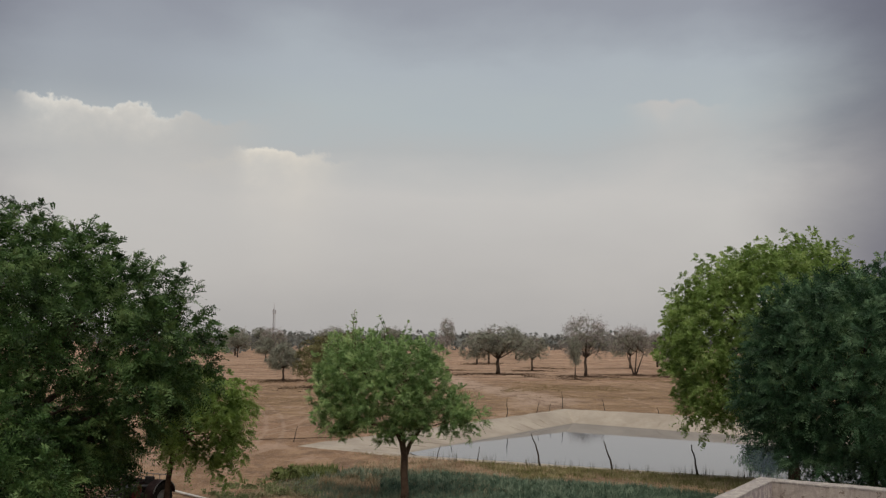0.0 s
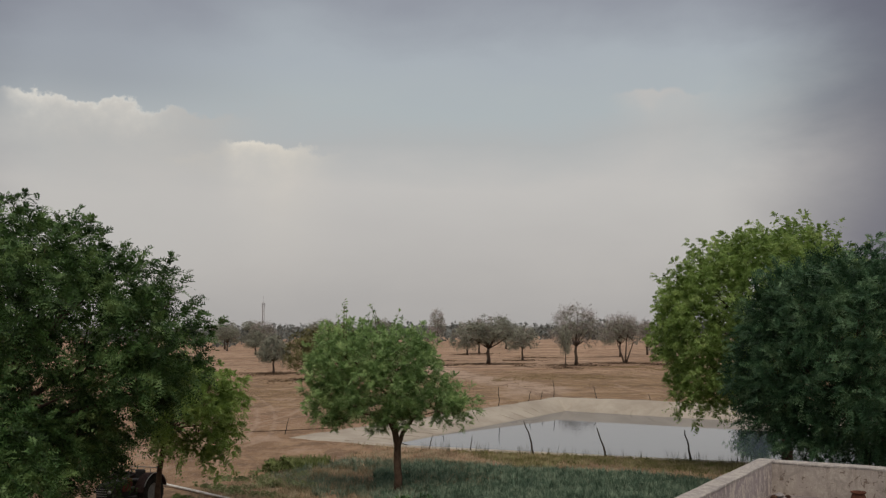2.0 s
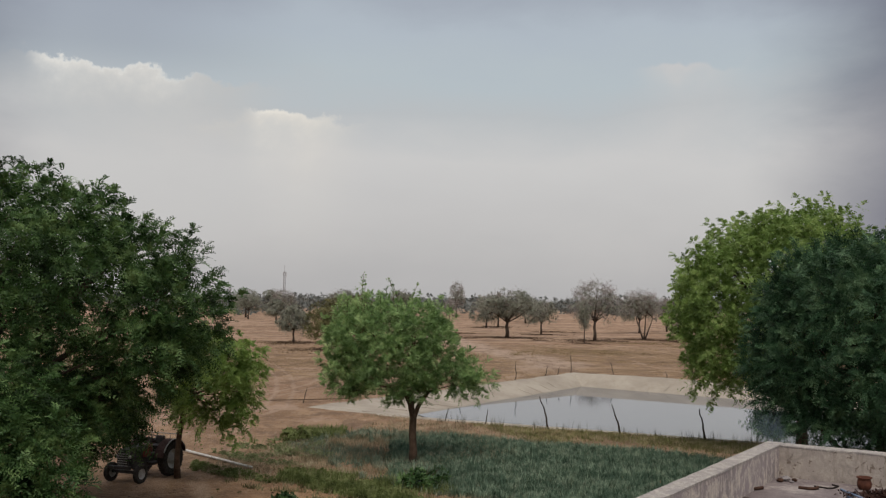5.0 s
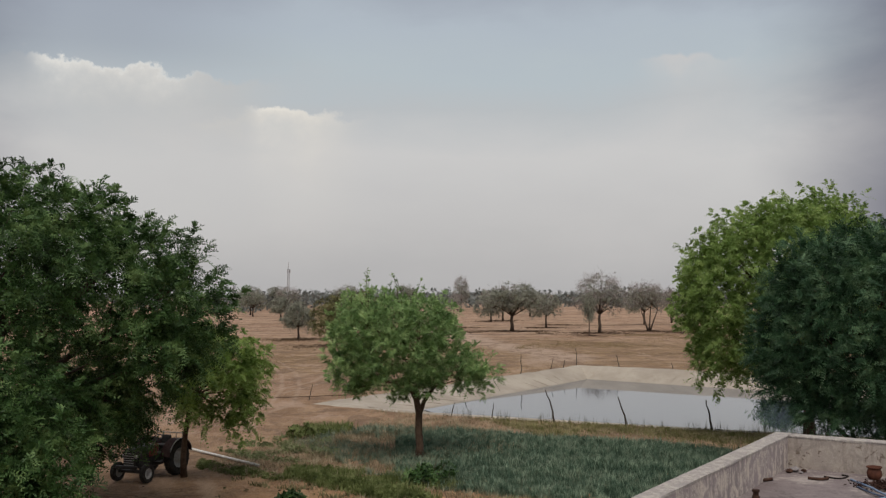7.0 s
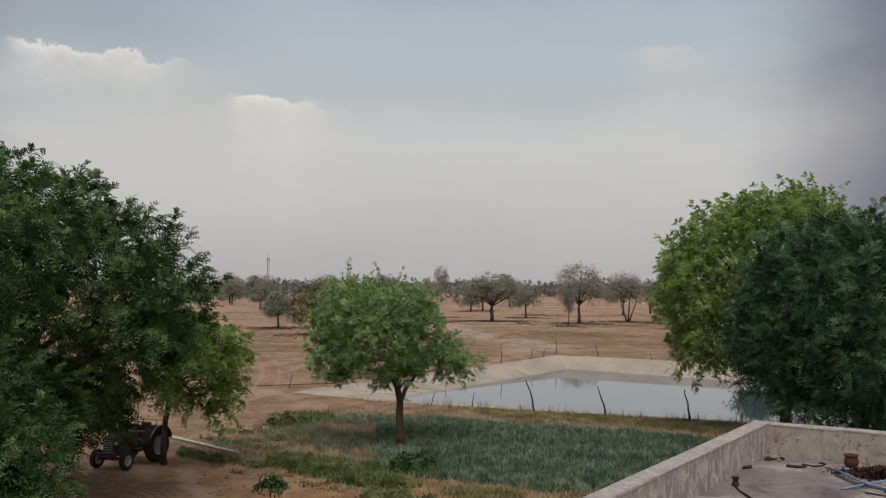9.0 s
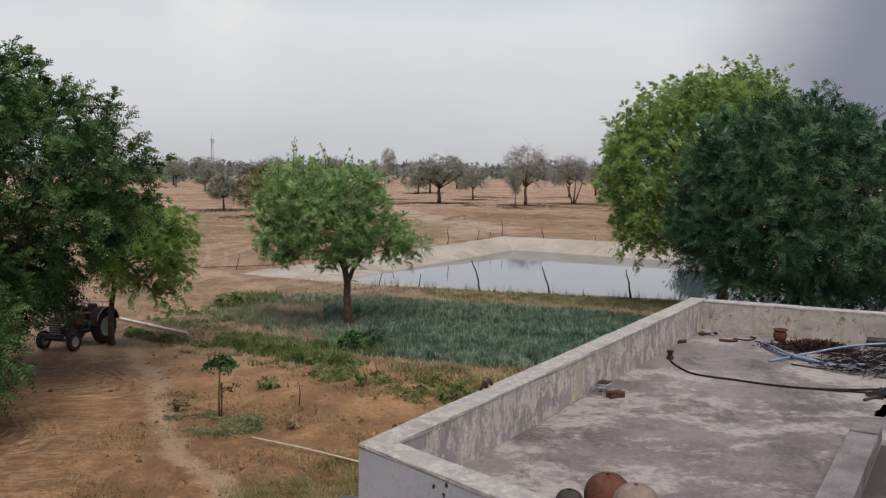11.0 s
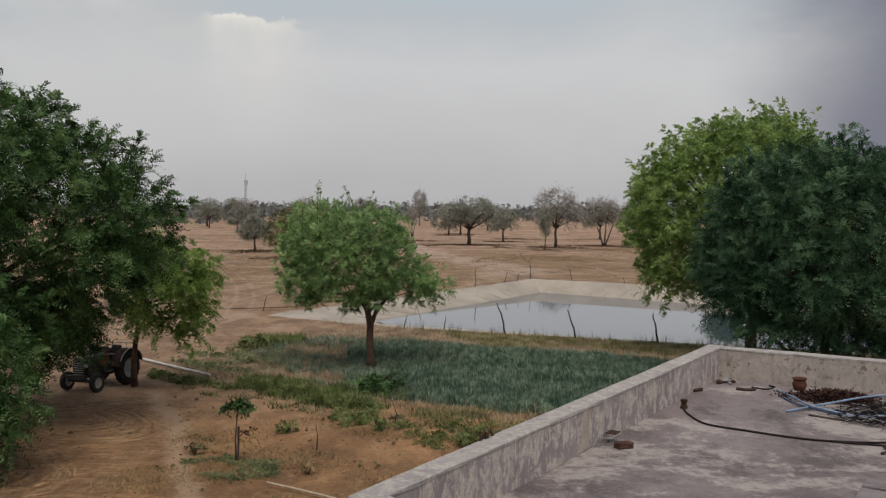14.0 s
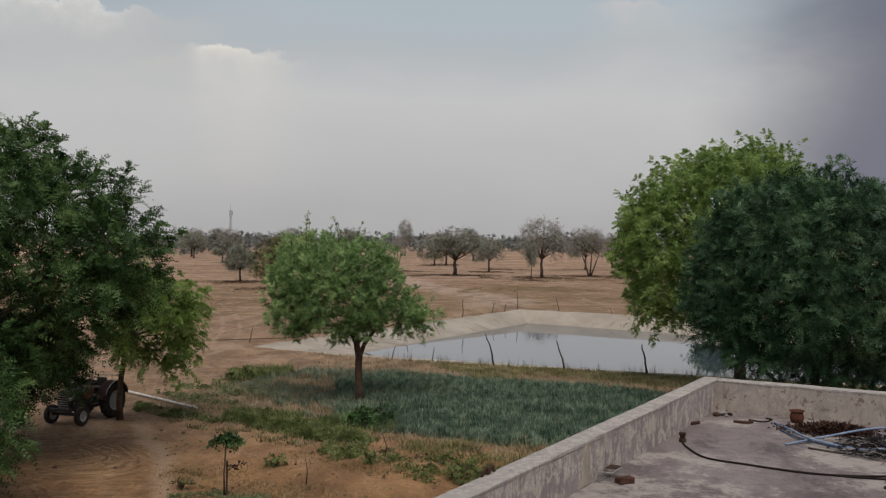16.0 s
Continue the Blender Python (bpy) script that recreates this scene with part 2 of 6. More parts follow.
    crumb = k.noise(v, 2.6, 6, 0.75, 0.3, (1.1, 0.55, 1))
    col = k.mix(k.math("MULTIPLY", k.smooth(clod, 0.50, 0.64), 0.42), col, (0.150, 0.088, 0.052))
    col = k.mix(k.math("MULTIPLY", k.smooth(crumb, 0.47, 0.36), 0.40), col, (0.46, 0.325, 0.235))
    col = k.mix(k.smooth(Y, 42.0, 27.0), col, (1.14, 0.955, 0.69), "MULTIPLY")
    scrape = k.noise(v, 1.5, 5, 0.62, 1.6, (0.45, 1.5, 1))
    yard = k.math("MULTIPLY", k.smooth(X, -5.0, -8.0), k.math("MULTIPLY", k.smooth(Y, 38.0, 33.0), k.smooth(Y, 14.0, 19.0)))
    ruts = k.math("MULTIPLY", yard, k.smooth(mid, 0.30, 0.50))
    col = k.mix(k.math("MULTIPLY", k.math("MULTIPLY", k.smooth(scrape, 0.53, 0.58), ruts), 0.55), col, (0.42, 0.275, 0.155))
    col = k.mix(k.math("MULTIPLY", k.math("MULTIPLY", k.smooth(scrape, 0.47, 0.41), ruts), 0.40), col, (0.105, 0.058, 0.028))
    for cx, cy, near_r, far_r, step in ((-10.4, 32.0, 1.4, 4.6, 0.50), (-11.4, 26.6, 1.2, 4.6, 0.55)):
        ex, ey = k.math("SUBTRACT", X, cx), k.math("SUBTRACT", Y, cy)
        dx = k.math("SUBTRACT", k.math("MULTIPLY", ex, 0.76), k.math("MULTIPLY", ey, 0.65))
        dy = k.math("MULTIPLY", k.math("ADD", k.math("MULTIPLY", ex, 0.65), k.math("MULTIPLY", ey, 0.76)), 2.0)
        rad = k.math("ADD", k.math("SQRT", k.math("ADD", k.math("MULTIPLY", dx, dx), k.math("MULTIPLY", dy, dy))), k.math("MULTIPLY", k.math("SUBTRACT", mid, 0.5), 1.5))
        wave = k.math("SINE", k.math("ADD", k.math("MULTIPLY", rad, 6.283 / step), k.math("MULTIPLY", fine, 1.6)))
        band = k.math("MULTIPLY", k.math("MULTIPLY", k.smooth(rad, near_r - 0.5, near_r + 0.3), k.smooth(rad, far_r + 0.5, far_r - 0.5)), k.smooth(crumb, 0.44, 0.56))
        col = k.mix(k.math("MULTIPLY", k.math("MULTIPLY", k.smooth(wave, 0.5, 0.95), band), 0.6), col, (0.34, 0.205, 0.108))
        col = k.mix(k.math("MULTIPLY", k.math("MULTIPLY", k.smooth(wave, -0.2, -0.9), band), 0.5), col, (0.075, 0.041, 0.020))
    col = k.mix(k.math("MULTIPLY", foot, k.math("ADD", 0.55, k.math("MULTIPLY", fine, 0.5))), col, (0.45, 0.300, 0.190))
    fleck = k.noise(v, 7.0, 6, 0.78, 0.3, (0.7, 1.8, 1))
    near = k.smooth(xyz.outputs[1], 50.0, 30.0)
    col = k.mix(k.math("MULTIPLY", k.math("MULTIPLY", k.smooth(fleck, 0.52, 0.62), near), 0.6), col, (0.115, 0.070, 0.036))
    col = k.mix(k.math("MULTIPLY", k.math("MULTIPLY", k.smooth(fleck, 0.42, 0.34), near), 0.45), col, (0.44, 0.315, 0.215))
    k.link(col, b.inputs["Base Color"])
    h = k.math("ADD", k.math("MULTIPLY", fine, 1.0), k.math("MULTIPLY", grit, 0.3))
    bump(k, b, k.math("ADD", h, k.math("MULTIPLY", mid, 2.0)), 0.9, 0.2)
    return m


def whitewash_material(name, base, lime, dirt, lime_amount=0.8, dirt_amount=0.5, chips=0.0):
    """Flaking limewash over cement: pale patches drawn out downwards, dark runs, chipped spots."""
    m, k, b = material(name, 0.92)
    v = world_coords(k)
    n1 = k.noise(v, 0.9, 5, 0.6, 0.3)
    patch = k.noise(v, 4.6, 10, 0.80, 0.5, (1, 1, 0.8))
    streak = k.noise(v, 8.0, 8, 0.74, 0.2, (1, 1, 0.2))
    spots = k.noise(v, 9.0, 5, 0.62, 0.6)
    fine = k.noise(v, 55.0, 4, 0.65)
    col = k.mix(k.smooth(n1, 0.36, 0.64), base, tuple(c * 0.84 for c in base))
    cover = k.smooth(k.math("ADD", k.math("MULTIPLY", patch, 0.68), k.math("MULTIPLY", streak, 0.32)), 0.465, 0.545)
    tone = k.noise(v, 17.0, 6, 0.7)
    col = k.mix(k.math("MULTIPLY", cover, lime_amount), col, k.mix(k.smooth(tone, 0.38, 0.60), tuple(c * 0.72 for c in lime), lime))
    run = k.noise(v, 8.5, 8, 0.76, 0.3, (1, 1, 0.12))
    col = k.mix(k.math("MULTIPLY", k.smooth(run, 0.53, 0.66), dirt_amount), col, dirt)
    if chips:
        col = k.mix(k.math("MULTIPLY", k.smooth(spots, 0.60, 0.62), chips), col, dirt)
        col = k.mix(k.math("MULTIPLY", k.smooth(k.noise(v, 1.3, 7, 0.7, 0.4), 0.5, 0.62), 0.55), col, tuple(c * 0.55 for c in base))
    col = k.mix(k.math("MULTIPLY", k.smooth(fine, 0.45, 0.75), 0.3), col, tuple(c * 0.6 for c in base))
    k.link(col, b.inputs["Base Color"])
    bump(k, b, k.math("ADD", k.math("MULTIPLY", cover, 0.7), k.math("MULTIPLY", fine, 0.5)), 0.45, 0.012)
    return m


def roof_material(name="weathered_roof_cement", darken=0.0):
    m, k, b = material(name, 0.9)
    v = world_coords(k)
    n1 = k.noise(v, 0.42, 8, 0.68, 0.15)
    n2 = k.noise(v, 1.7, 12, 0.80, 0.12)
    n3 = k.noise(v, 22.0, 5, 0.72)
    n4 = k.noise(v, 4.5, 8, 0.75, 0.1)
    n5 = k.noise(v, 0.7, 10, 0.74, 0.1, (1.3, 0.8, 1))
    n6 = k.noise(v, 0.7, 12, 0.72, 0.3, (0.9, 1.1, 1))
    col = k.mix(k.smooth(n1, 0.36, 0.62), (0.118, 0.090, 0.088), (0.205, 0.166, 0.160))
    col = k.mix(k.math("MULTIPLY", k.smooth(n2, 0.48, 0.58), 0.45), col, (0.270, 0.228, 0.213))
    worn = k.smooth(k.math("ADD", k.math("MULTIPLY", n6, 0.62), k.math("MULTIPLY", n2, 0.38)), 0.50, 0.555)
    col = k.mix(k.math("MULTIPLY", worn, 0.7), col, (0.385, 0.335, 0.298))
    col = k.mix(k.math("MULTIPLY", k.smooth(n5, 0.47, 0.37), 0.8), col, (0.070, 0.053, 0.052))
    col = k.mix(k.math("MULTIPLY", k.smooth(n4, 0.5, 0.62), 0.5), col, (0.105, 0.080, 0.078))
    col = k.mix(k.math("MULTIPLY", k.smooth(n3, 0.48, 0.66), 0.4), col, (0.26, 0.226, 0.214))
    # share mixed evenly towards one near-black brown
    if darken:
        col = k.mix(darken, col, (0.026, 0.018, 0.015))
    k.link(col, b.inputs["Base Color"])
    bump(k, b, k.math("ADD", n3, k.math("ADD", k.math("MULTIPLY", n2, 1.5), n4)), 0.45, 0.02)
    return m


def water_material():
    m, k, b = material("still_water", 0.04)
    v = world_coords(k)
    b.inputs["Base Color"].default_value = (0.066, 0.083, 0.106, 1)
    b.inputs["IOR"].default_value = 1.33
    b.inputs["Specular IOR Level"].default_value = 1.0
    bump(k, b, k.noise(v, 1.6, 3, 0.5, 0.0, (1.0, 0.5, 1)), 0.012, 0.05)
    return m


def liner_material():
    m, k, b = material("dusty_pond_liner", 0.8)
    v = world_coords(k)
    n1, n2 = k.noise(v, 0.35, 5, 0.6), k.noise(v, 3.0, 5, 0.65)
    col = k.mix(k.smooth(n1, 0.35, 0.65), (0.295, 0.25, 0.198), (0.385, 0.335, 0.27))
    col = k.mix(k.math("MULTIPLY", k.smooth(n2, 0.5, 0.7), 0.35), col, (0.27, 0.20, 0.145))
    z = k.add("ShaderNodeSeparateXYZ")
    k.link(v, z.inputs[0])
    wet = k.smooth(k.math("ADD", z.outputs[2], k.math("MULTIPLY", n2, 0.16)), -0.26, -0.36)
    col = k.mix(k.math("MULTIPLY", wet, 0.7), col, (0.22, 0.19, 0.155))
    k.link(col, b.inputs["Base Color"])
    bump(k, b, n2, 0.3, 0.05)
    return m


SOIL = ground_material()
# ridges coloured paler than the soil to paint the light they catch
RIDGE_SAND = plain("lit_ridge_sand", (0.27, 0.163, 0.082), (0.38, 0.24, 0.13), 0.95, 0, 1.6, 14.0, 0.5)
WALL_IN = whitewash_material("flaking_whitewash", (0.335, 0.280, 0.276), (0.70, 0.61, 0.52), (0.135, 0.106, 0.103), 0.85, 0.5)
WALL_FAR = whitewash_material("stained_cream_whitewash", (0.38, 0.325, 0.285), (0.50, 0.435, 0.37), (0.14, 0.10, 0.075), 0.6, 0.35, 0.85)
WALL_OUT = whitewash_material("pale_lilac_limewash", (0.40, 0.385, 0.415), (0.43, 0.415, 0.44), (0.34, 0.32, 0.34), 0.5, 0.12)
COPING = whitewash_material("worn_coping_cement", (0.33, 0.295, 0.275), (0.53, 0.475, 0.41), (0.15, 0.125, 0.12), 0.75, 0.45)
ROOF = roof_material()
ROOF_DARK = roof_material("black_brown_roof_cement", 0.86)
WATER = water_material()
LINER = liner_material()
BARK_D = plain("dark_bark", (0.045, 0.032, 0.024), (0.11, 0.08, 0.058), 0.95, 0, 4, 26, 0.8)
BARK_B = plain("brown_bark", (0.065, 0.040, 0.027), (0.135, 0.088, 0.060), 0.95, 0, 4, 26, 0.8)
BARK_G = plain("dusty_grey_bark", (0.050, 0.036, 0.028), (0.105, 0.078, 0.060), 0.95, 0, 3, 14, 0.6)
LEAF_DARK = leaf_material("dark_feathery_leaf", (0.010, 0.022, 0.006), (0.048, 0.102, 0.028), (0.172, 0.262, 0.092), 0.16, 0.5, 1.4, 0.22)
LEAF_DEEP = leaf_material("deep_blue_green_leaf", (0.008, 0.021, 0.009), (0.040, 0.094, 0.043), (0.165, 0.265, 0.135), 0.18, 0.5, 1.5, 0.22)
LEAF_LIME = leaf_material("olive_broad_leaf", (0.100, 0.160, 0.036), (0.240, 0.350, 0.095), (0.425, 0.525, 0.190), 0.45, 0.5, 2.6, 0.3)
LEAF_MID = leaf_material("fresh_green_leaf", (0.085, 0.150, 0.052), (0.228, 0.352, 0.128), (0.465, 0.590, 0.265), 0.44, 0.5, 2.8, 0.25)
LEAF_SPRING = leaf_material("spring_green_leaf", (0.085, 0.135, 0.028), (0.205, 0.310, 0.075), (0.36, 0.46, 0.14), 0.4, 0.5, 2.4, 0.3)
# LEAF_GREY, TWIG_PALE and FAR_WOOD have aerial haze mixed into their pale tones
LEAF_GREY = leaf_material("dusty_hazed_green_leaf", (0.182, 0.184, 0.142), (0.250, 0.256, 0.200), (0.325, 0.330, 0.262), 0.38, 0.85, 0.9)
LEAF_OLIVE = leaf_material("dusty_olive_leaf", (0.085, 0.084, 0.034), (0.150, 0.142, 0.060), (0.22, 0.20, 0.092), 0.15, 0.8)
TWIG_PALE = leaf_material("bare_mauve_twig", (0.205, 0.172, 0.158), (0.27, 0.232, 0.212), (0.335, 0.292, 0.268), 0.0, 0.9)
FAR_WOOD = leaf_material("far_hazed_foliage", (0.125, 0.138, 0.132), (0.175, 0.186, 0.174), (0.225, 0.230, 0.210), 0.2, 0.9)
CROP = leaf_material("blue_green_crop_blade", (0.038, 0.072, 0.044), (0.115, 0.180, 0.120), (0.335, 0.415, 0.290), 0.35, 0.55, 3.2, 0.2)
CROP_PALE = leaf_material("pale_dusty_crop_blade", (0.085, 0.118, 0.076), (0.175, 0.222, 0.152), (0.335, 0.375, 0.275), 0.35, 0.65, 3.0, 0.2)
WEED = leaf_material("green_weed_leaf", (0.060, 0.080, 0.024), (0.158, 0.190, 0.062), (0.285, 0.308, 0.138), 0.28, 0.7, 2.6)
SOFT_WEED = leaf_material("pale_green_ground_weed", (0.12, 0.135, 0.062), (0.205, 0.235, 0.110), (0.30, 0.33, 0.17), 0.3, 0.75, 2.0)
DULL_WEED = leaf_material("brownish_ground_weed", (0.082, 0.078, 0.036), (0.155, 0.142, 0.066), (0.25, 0.225, 0.115), 0.2, 0.8, 2.0)
LITTER_SHADE = leaf_material("brown_litter_and_shade", (0.065, 0.041, 0.026), (0.105, 0.067, 0.043), (0.16, 0.105, 0.068), 0.0, 0.95)
FIELD_GRASS = leaf_material("tawny_olive_field_grass", (0.165, 0.118, 0.058), (0.235, 0.172, 0.088), (0.31, 0.235, 0.13), 0.15, 0.85)
STRAW = leaf_material("dry_straw_blade", (0.14, 0.095, 0.04), (0.25, 0.175, 0.08), (0.36, 0.27, 0.14), 0.15, 0.85)
PALE_STRAW = leaf_material("bleached_straw_blade", (0.20, 0.155, 0.09), (0.32, 0.26, 0.165), (0.45, 0.38, 0.26), 0.2, 0.85)
BANK_GRASS = leaf_material("half_dry_bank_grass", (0.115, 0.125, 0.042), (0.215, 0.210, 0.085), (0.35, 0.315, 0.16), 0.35, 0.8, 1.6)
REED = leaf_material("dusky_weed_stalk", (0.07, 0.065, 0.05), (0.12, 0.11, 0.08), (0.18, 0.165, 0.115), 0.2, 0.8)
CLAY = plain("fired_red_clay", (0.060, 0.022, 0.013), (0.125, 0.047, 0.028), 0.75, 0, 7, 50, 0.3)
CLAY_PALE = plain("lime_scaled_clay", (0.15, 0.105, 0.085), (0.255, 0.19, 0.155), 0.85, 0, 9, 60, 0.35)
CLAY_DARK = plain("sooty_clay", (0.030, 0.024, 0.022), (0.060, 0.048, 0.044), 0.85, 0, 9, 60, 0.3)
BRICK = plain("broken_brick", (0.055, 0.026, 0.019), (0.105, 0.050, 0.036), 0.9, 0, 12, 60, 0.5)
RUBBER = plain("dusty_tyre_rubber", (0.018, 0.016, 0.015), (0.05, 0.043, 0.037), 0.85, 0, 9, 60, 0.3)
HOSE = plain("black_polythene", (0.010, 0.007, 0.006), (0.022, 0.016, 0.014), 0.9, 0, 9, 60, 0.1)
BLUE = plain("faded_blue_pvc", (0.12, 0.18, 0.28), (0.24, 0.31, 0.42), 0.5, 0, 5, 40, 0.1)
BLUE_DARK = plain("dull_blue_pvc", (0.035, 0.055, 0.10), (0.07, 0.10, 0.16), 0.5, 0, 5, 40, 0.1)
PVC = plain("dusty_white_pvc", (0.46, 0.44, 0.40), (0.62, 0.595, 0.55), 0.6, 0, 3, 30, 0.1)
BAMBOO = plain("weathered_bamboo", (0.34, 0.265, 0.18), (0.47, 0.385, 0.28), 0.8, 0, 5, 40, 0.2)
STICK = plain("dead_grey_stick", (0.034, 0.027, 0.023), (0.080, 0.064, 0.053), 0.95, 0, 8, 50, 0.5)
TWIG_DARK = plain("dark_dead_twig", (0.010, 0.008, 0.008), (0.032, 0.026, 0.026), 0.95, 0, 8, 50, 0.5)
KERB = plain("stained_kerb_cement", (0.125, 0.108, 0.106), (0.235, 0.205, 0.20), 0.92, 0, 2.2, 35, 0.5)
CEMENT = plain("rough_grey_cement", (0.19, 0.17, 0.168), (0.28, 0.255, 0.248), 0.92, 0, 3, 35, 0.4)
RED_PAINT = plain("faded_red_paint", (0.10, 0.014, 0.012), (0.19, 0.03, 0.025), 0.45, 0, 5, 30, 0.08)
DUSTY_RED = plain("dusty_sun_bleached_red", (0.050, 0.026, 0.024), (0.110, 0.068, 0.062), 0.8, 0, 5, 30, 0.1)
DARK_STEEL = plain("greasy_dark_steel", (0.028, 0.026, 0.026), (0.065, 0.058, 0.054), 0.55, 0.5, 8, 40, 0.2)
PALE_STEEL = plain("worn_pale_steel", (0.26, 0.25, 0.24), (0.40, 0.385, 0.365), 0.5, 0.3, 8, 40, 0.15)
TIN = plain("dull_zinc_sheet", (0.085, 0.078, 0.080), (0.15, 0.14, 0.143), 0.6, 0.5, 4, 30, 0.15)
LIME = plain("cream_lime_run", (0.60, 0.525, 0.44), (0.78, 0.695, 0.59), 0.95, 0, 5, 40, 0.4)
DEAD_LEAF = leaf_material("maroon_dead_leaf", (0.013, 0.006, 0.005), (0.030, 0.013, 0.010), (0.065, 0.032, 0.022), 0.1, 0.85)
RUST = plain("rusted_iron", (0.035, 0.019, 0.014), (0.085, 0.045, 0.030), 0.85, 0.2, 9, 50, 0.4)
MAST = plain("galvanised_mast_steel", (0.34, 0.33, 0.34), (0.42, 0.41, 0.42), 0.6, 0.3, 2, 10, 0.05)


# ---- building blocks ----
def mesh_of(name, verts, faces, mat, smooth=False):
    me = bpy.data.meshes.new(name)
    me.from_pydata([tuple(v) for v in verts], [], [tuple(f) for f in faces])
    me.materials.append(mat)
    if smooth:
        me.polygons.foreach_set("use_smooth", [True] * len(me.polygons))
    me.update()
    return me


def fast_mesh(name, verts, size, mat):
    """A mesh of loose faces with `size` corners each, from an (n*size, 3) array."""
    n = len(verts) // size
    me = bpy.data.meshes.new(name)
    me.vertices.add(len(verts))
    me.vertices.foreach_set("co", np.ascontiguousarray(verts, dtype=np.float32).ravel())
    me.loops.add(n * size)
    me.loops.foreach_set("vertex_index", np.arange(n * size, dtype=np.int32))
    me.polygons.add(n)
    me.polygons.foreach_set("loop_start", np.arange(0, n * size, size, dtype=np.int32))
    me.materials.append(mat)
    me.update(calc_edges=True)
    return me


def thing(name, at=(0, 0, 0), rz=0.0, label="", category="", group="", kind=""):
    ob = new(name)
    ob.matrix_world = pose(*at, 0, 0, rz)
    ob.empty_display_size = 0.2
    return tagged(ob, label, category, group, kind)


def part(name, data, parent, label="", m=None):
    ob = new(name, data)
    ob.parent = parent
    if m is not None:
        ob.matrix_basis = m
    return tagged(ob, label)


def part_bm(name, bm, mat, parent, label="", m=None, smooth=False):
    me = bpy.data.meshes.new(name)
    bm.to_mesh(me)
    bm.free()
    me.materials.append(mat)
    if smooth:
        me.polygons.foreach_set("use_smooth", [True] * len(me.polygons))
    return part(name, me, parent, label, m) if parent else new(name, me)


def box_bm(sx, sy, sz, bev=0.01, at=(0, 0, 0)):
    bm = bmesh.new()
    bmesh.ops.create_cube(bm, size=1, matrix=Matrix.Translation(at) @ Matrix.Diagonal((sx, sy, sz, 1)))
    if bev:
        bmesh.ops.bevel(bm, geom=bm.edges[:], offset=bev, segments=2, affect="EDGES", profile=0.5)
    return bm


def tube(points, radii, sides=8, cap=True):
    """Vertices and faces of a tapered tube along points."""
    pts = [Vector(p) for p in points]
    verts, faces = [], []
    prev = None
    for i, p in enumerate(pts):
        d = (pts[min(i + 1, len(pts) - 1)] - pts[max(i - 1, 0)]).normalized()
        if prev is None:
            prev = d.orthogonal().normalized()
        u = (prev - d * prev.dot(d)).normalized()
        prev, w = u, d.cross(u)
        r = radii[i] if hasattr(radii, "__len__") else radii
        for s in range(sides):
            a = 2 * math.pi * s / sides
            verts.append(p + (u * math.cos(a) + w * math.sin(a)) * r)
    for i in range(len(pts) - 1):
        for s in range(sides):
            a, b = i * sides + s, i * sides + (s + 1) % sides
            faces.append((a, b, b + sides, a + sides))
    if cap:
        faces += [tuple(range(sides))[::-1], tuple(range((len(pts) - 1) * sides, len(pts) * sides))]
    return verts, faces


def joined(pieces):
    verts, faces = [], []
    for v, f in pieces:
        o = len(verts)
        verts += v
        faces += [tuple(i + o for i in q) for q in f]
    return verts, faces


def lathe(profile, sides=24):
    """A turned shape from (radius, height) pairs."""
    verts, faces = [], []
    for r, z in profile:
        verts += [Vector((r * math.cos(2 * math.pi * s / sides), r * math.sin(2 * math.pi * s / sides), z)) for s in range(sides)]
    for i in range(len(profile) - 1):
        for s in range(sides):
            a, b = i * sides + s, i * sides + (s + 1) % sides
            faces.append((a, b, b + sides, a + sides))
    return verts, faces


def curve_points(ctrl, n=24):
    """Catmull-Rom through control points."""
    c = [Vector(p) for p in ctrl]
    c = [2 * c[0] - c[1]] + c + [2 * c[-1] - c[-2]]
    out = []
    for i in range(1, len(c) - 2):
        for j in range(n):
            t = j / n
            p0, p1, p2, p3 = c[i - 1:i + 3]
            out.append(0.5 * ((2 * p1) + (p2 - p0) * t + (2 * p0 - 5 * p1 + 4 * p2 - p3) * t * t + (3 * p1 - p0 - 3 * p2 + p3) * t ** 3))
    return out + [c[-2]]


def inside(poly, x, y):
    """Which of the points x, y (arrays) lie inside a polygon."""
    hit = np.zeros(np.shape(x), bool)
    for (x0, y0), (x1, y1) in zip(poly, poly[1:] + poly[:1]):
        cross = (y0 > y) != (y1 > y)
        hit ^= cross & (x < (x1 - x0) * (y - y0) / (y1 - y0 + 1e-12) + x0)
    return hit


# ---- ground ----
CREST = [(-7.5, 61.9), (-1.3, 57.2), (14.1, 49.8), (34.0, 41.5), (46.0, 63.0), (12.7, 86.8)]
LIP = [(-6.4, 62.1), (-1.0, 57.8), (14.3, 50.4), (33.6, 42.2), (45.0, 62.6), (12.6, 85.9)]
SHORE = [(-1.0, 62.2), (0.4, 58.6), (14.7, 51.6), (33.4, 43.6), (38.5, 61.5), (12.9, 83.7)]
TOE = [(4.0, 64.5), (4.5, 61.5), (15.4, 55.0), (32.0, 47.0), (36.0, 60.0), (12.9, 78.0)]
CREST_Z = [0.12, 0.03, 0.03, 0.03, 0.6, 0.6]
WATER_Z = -0.40


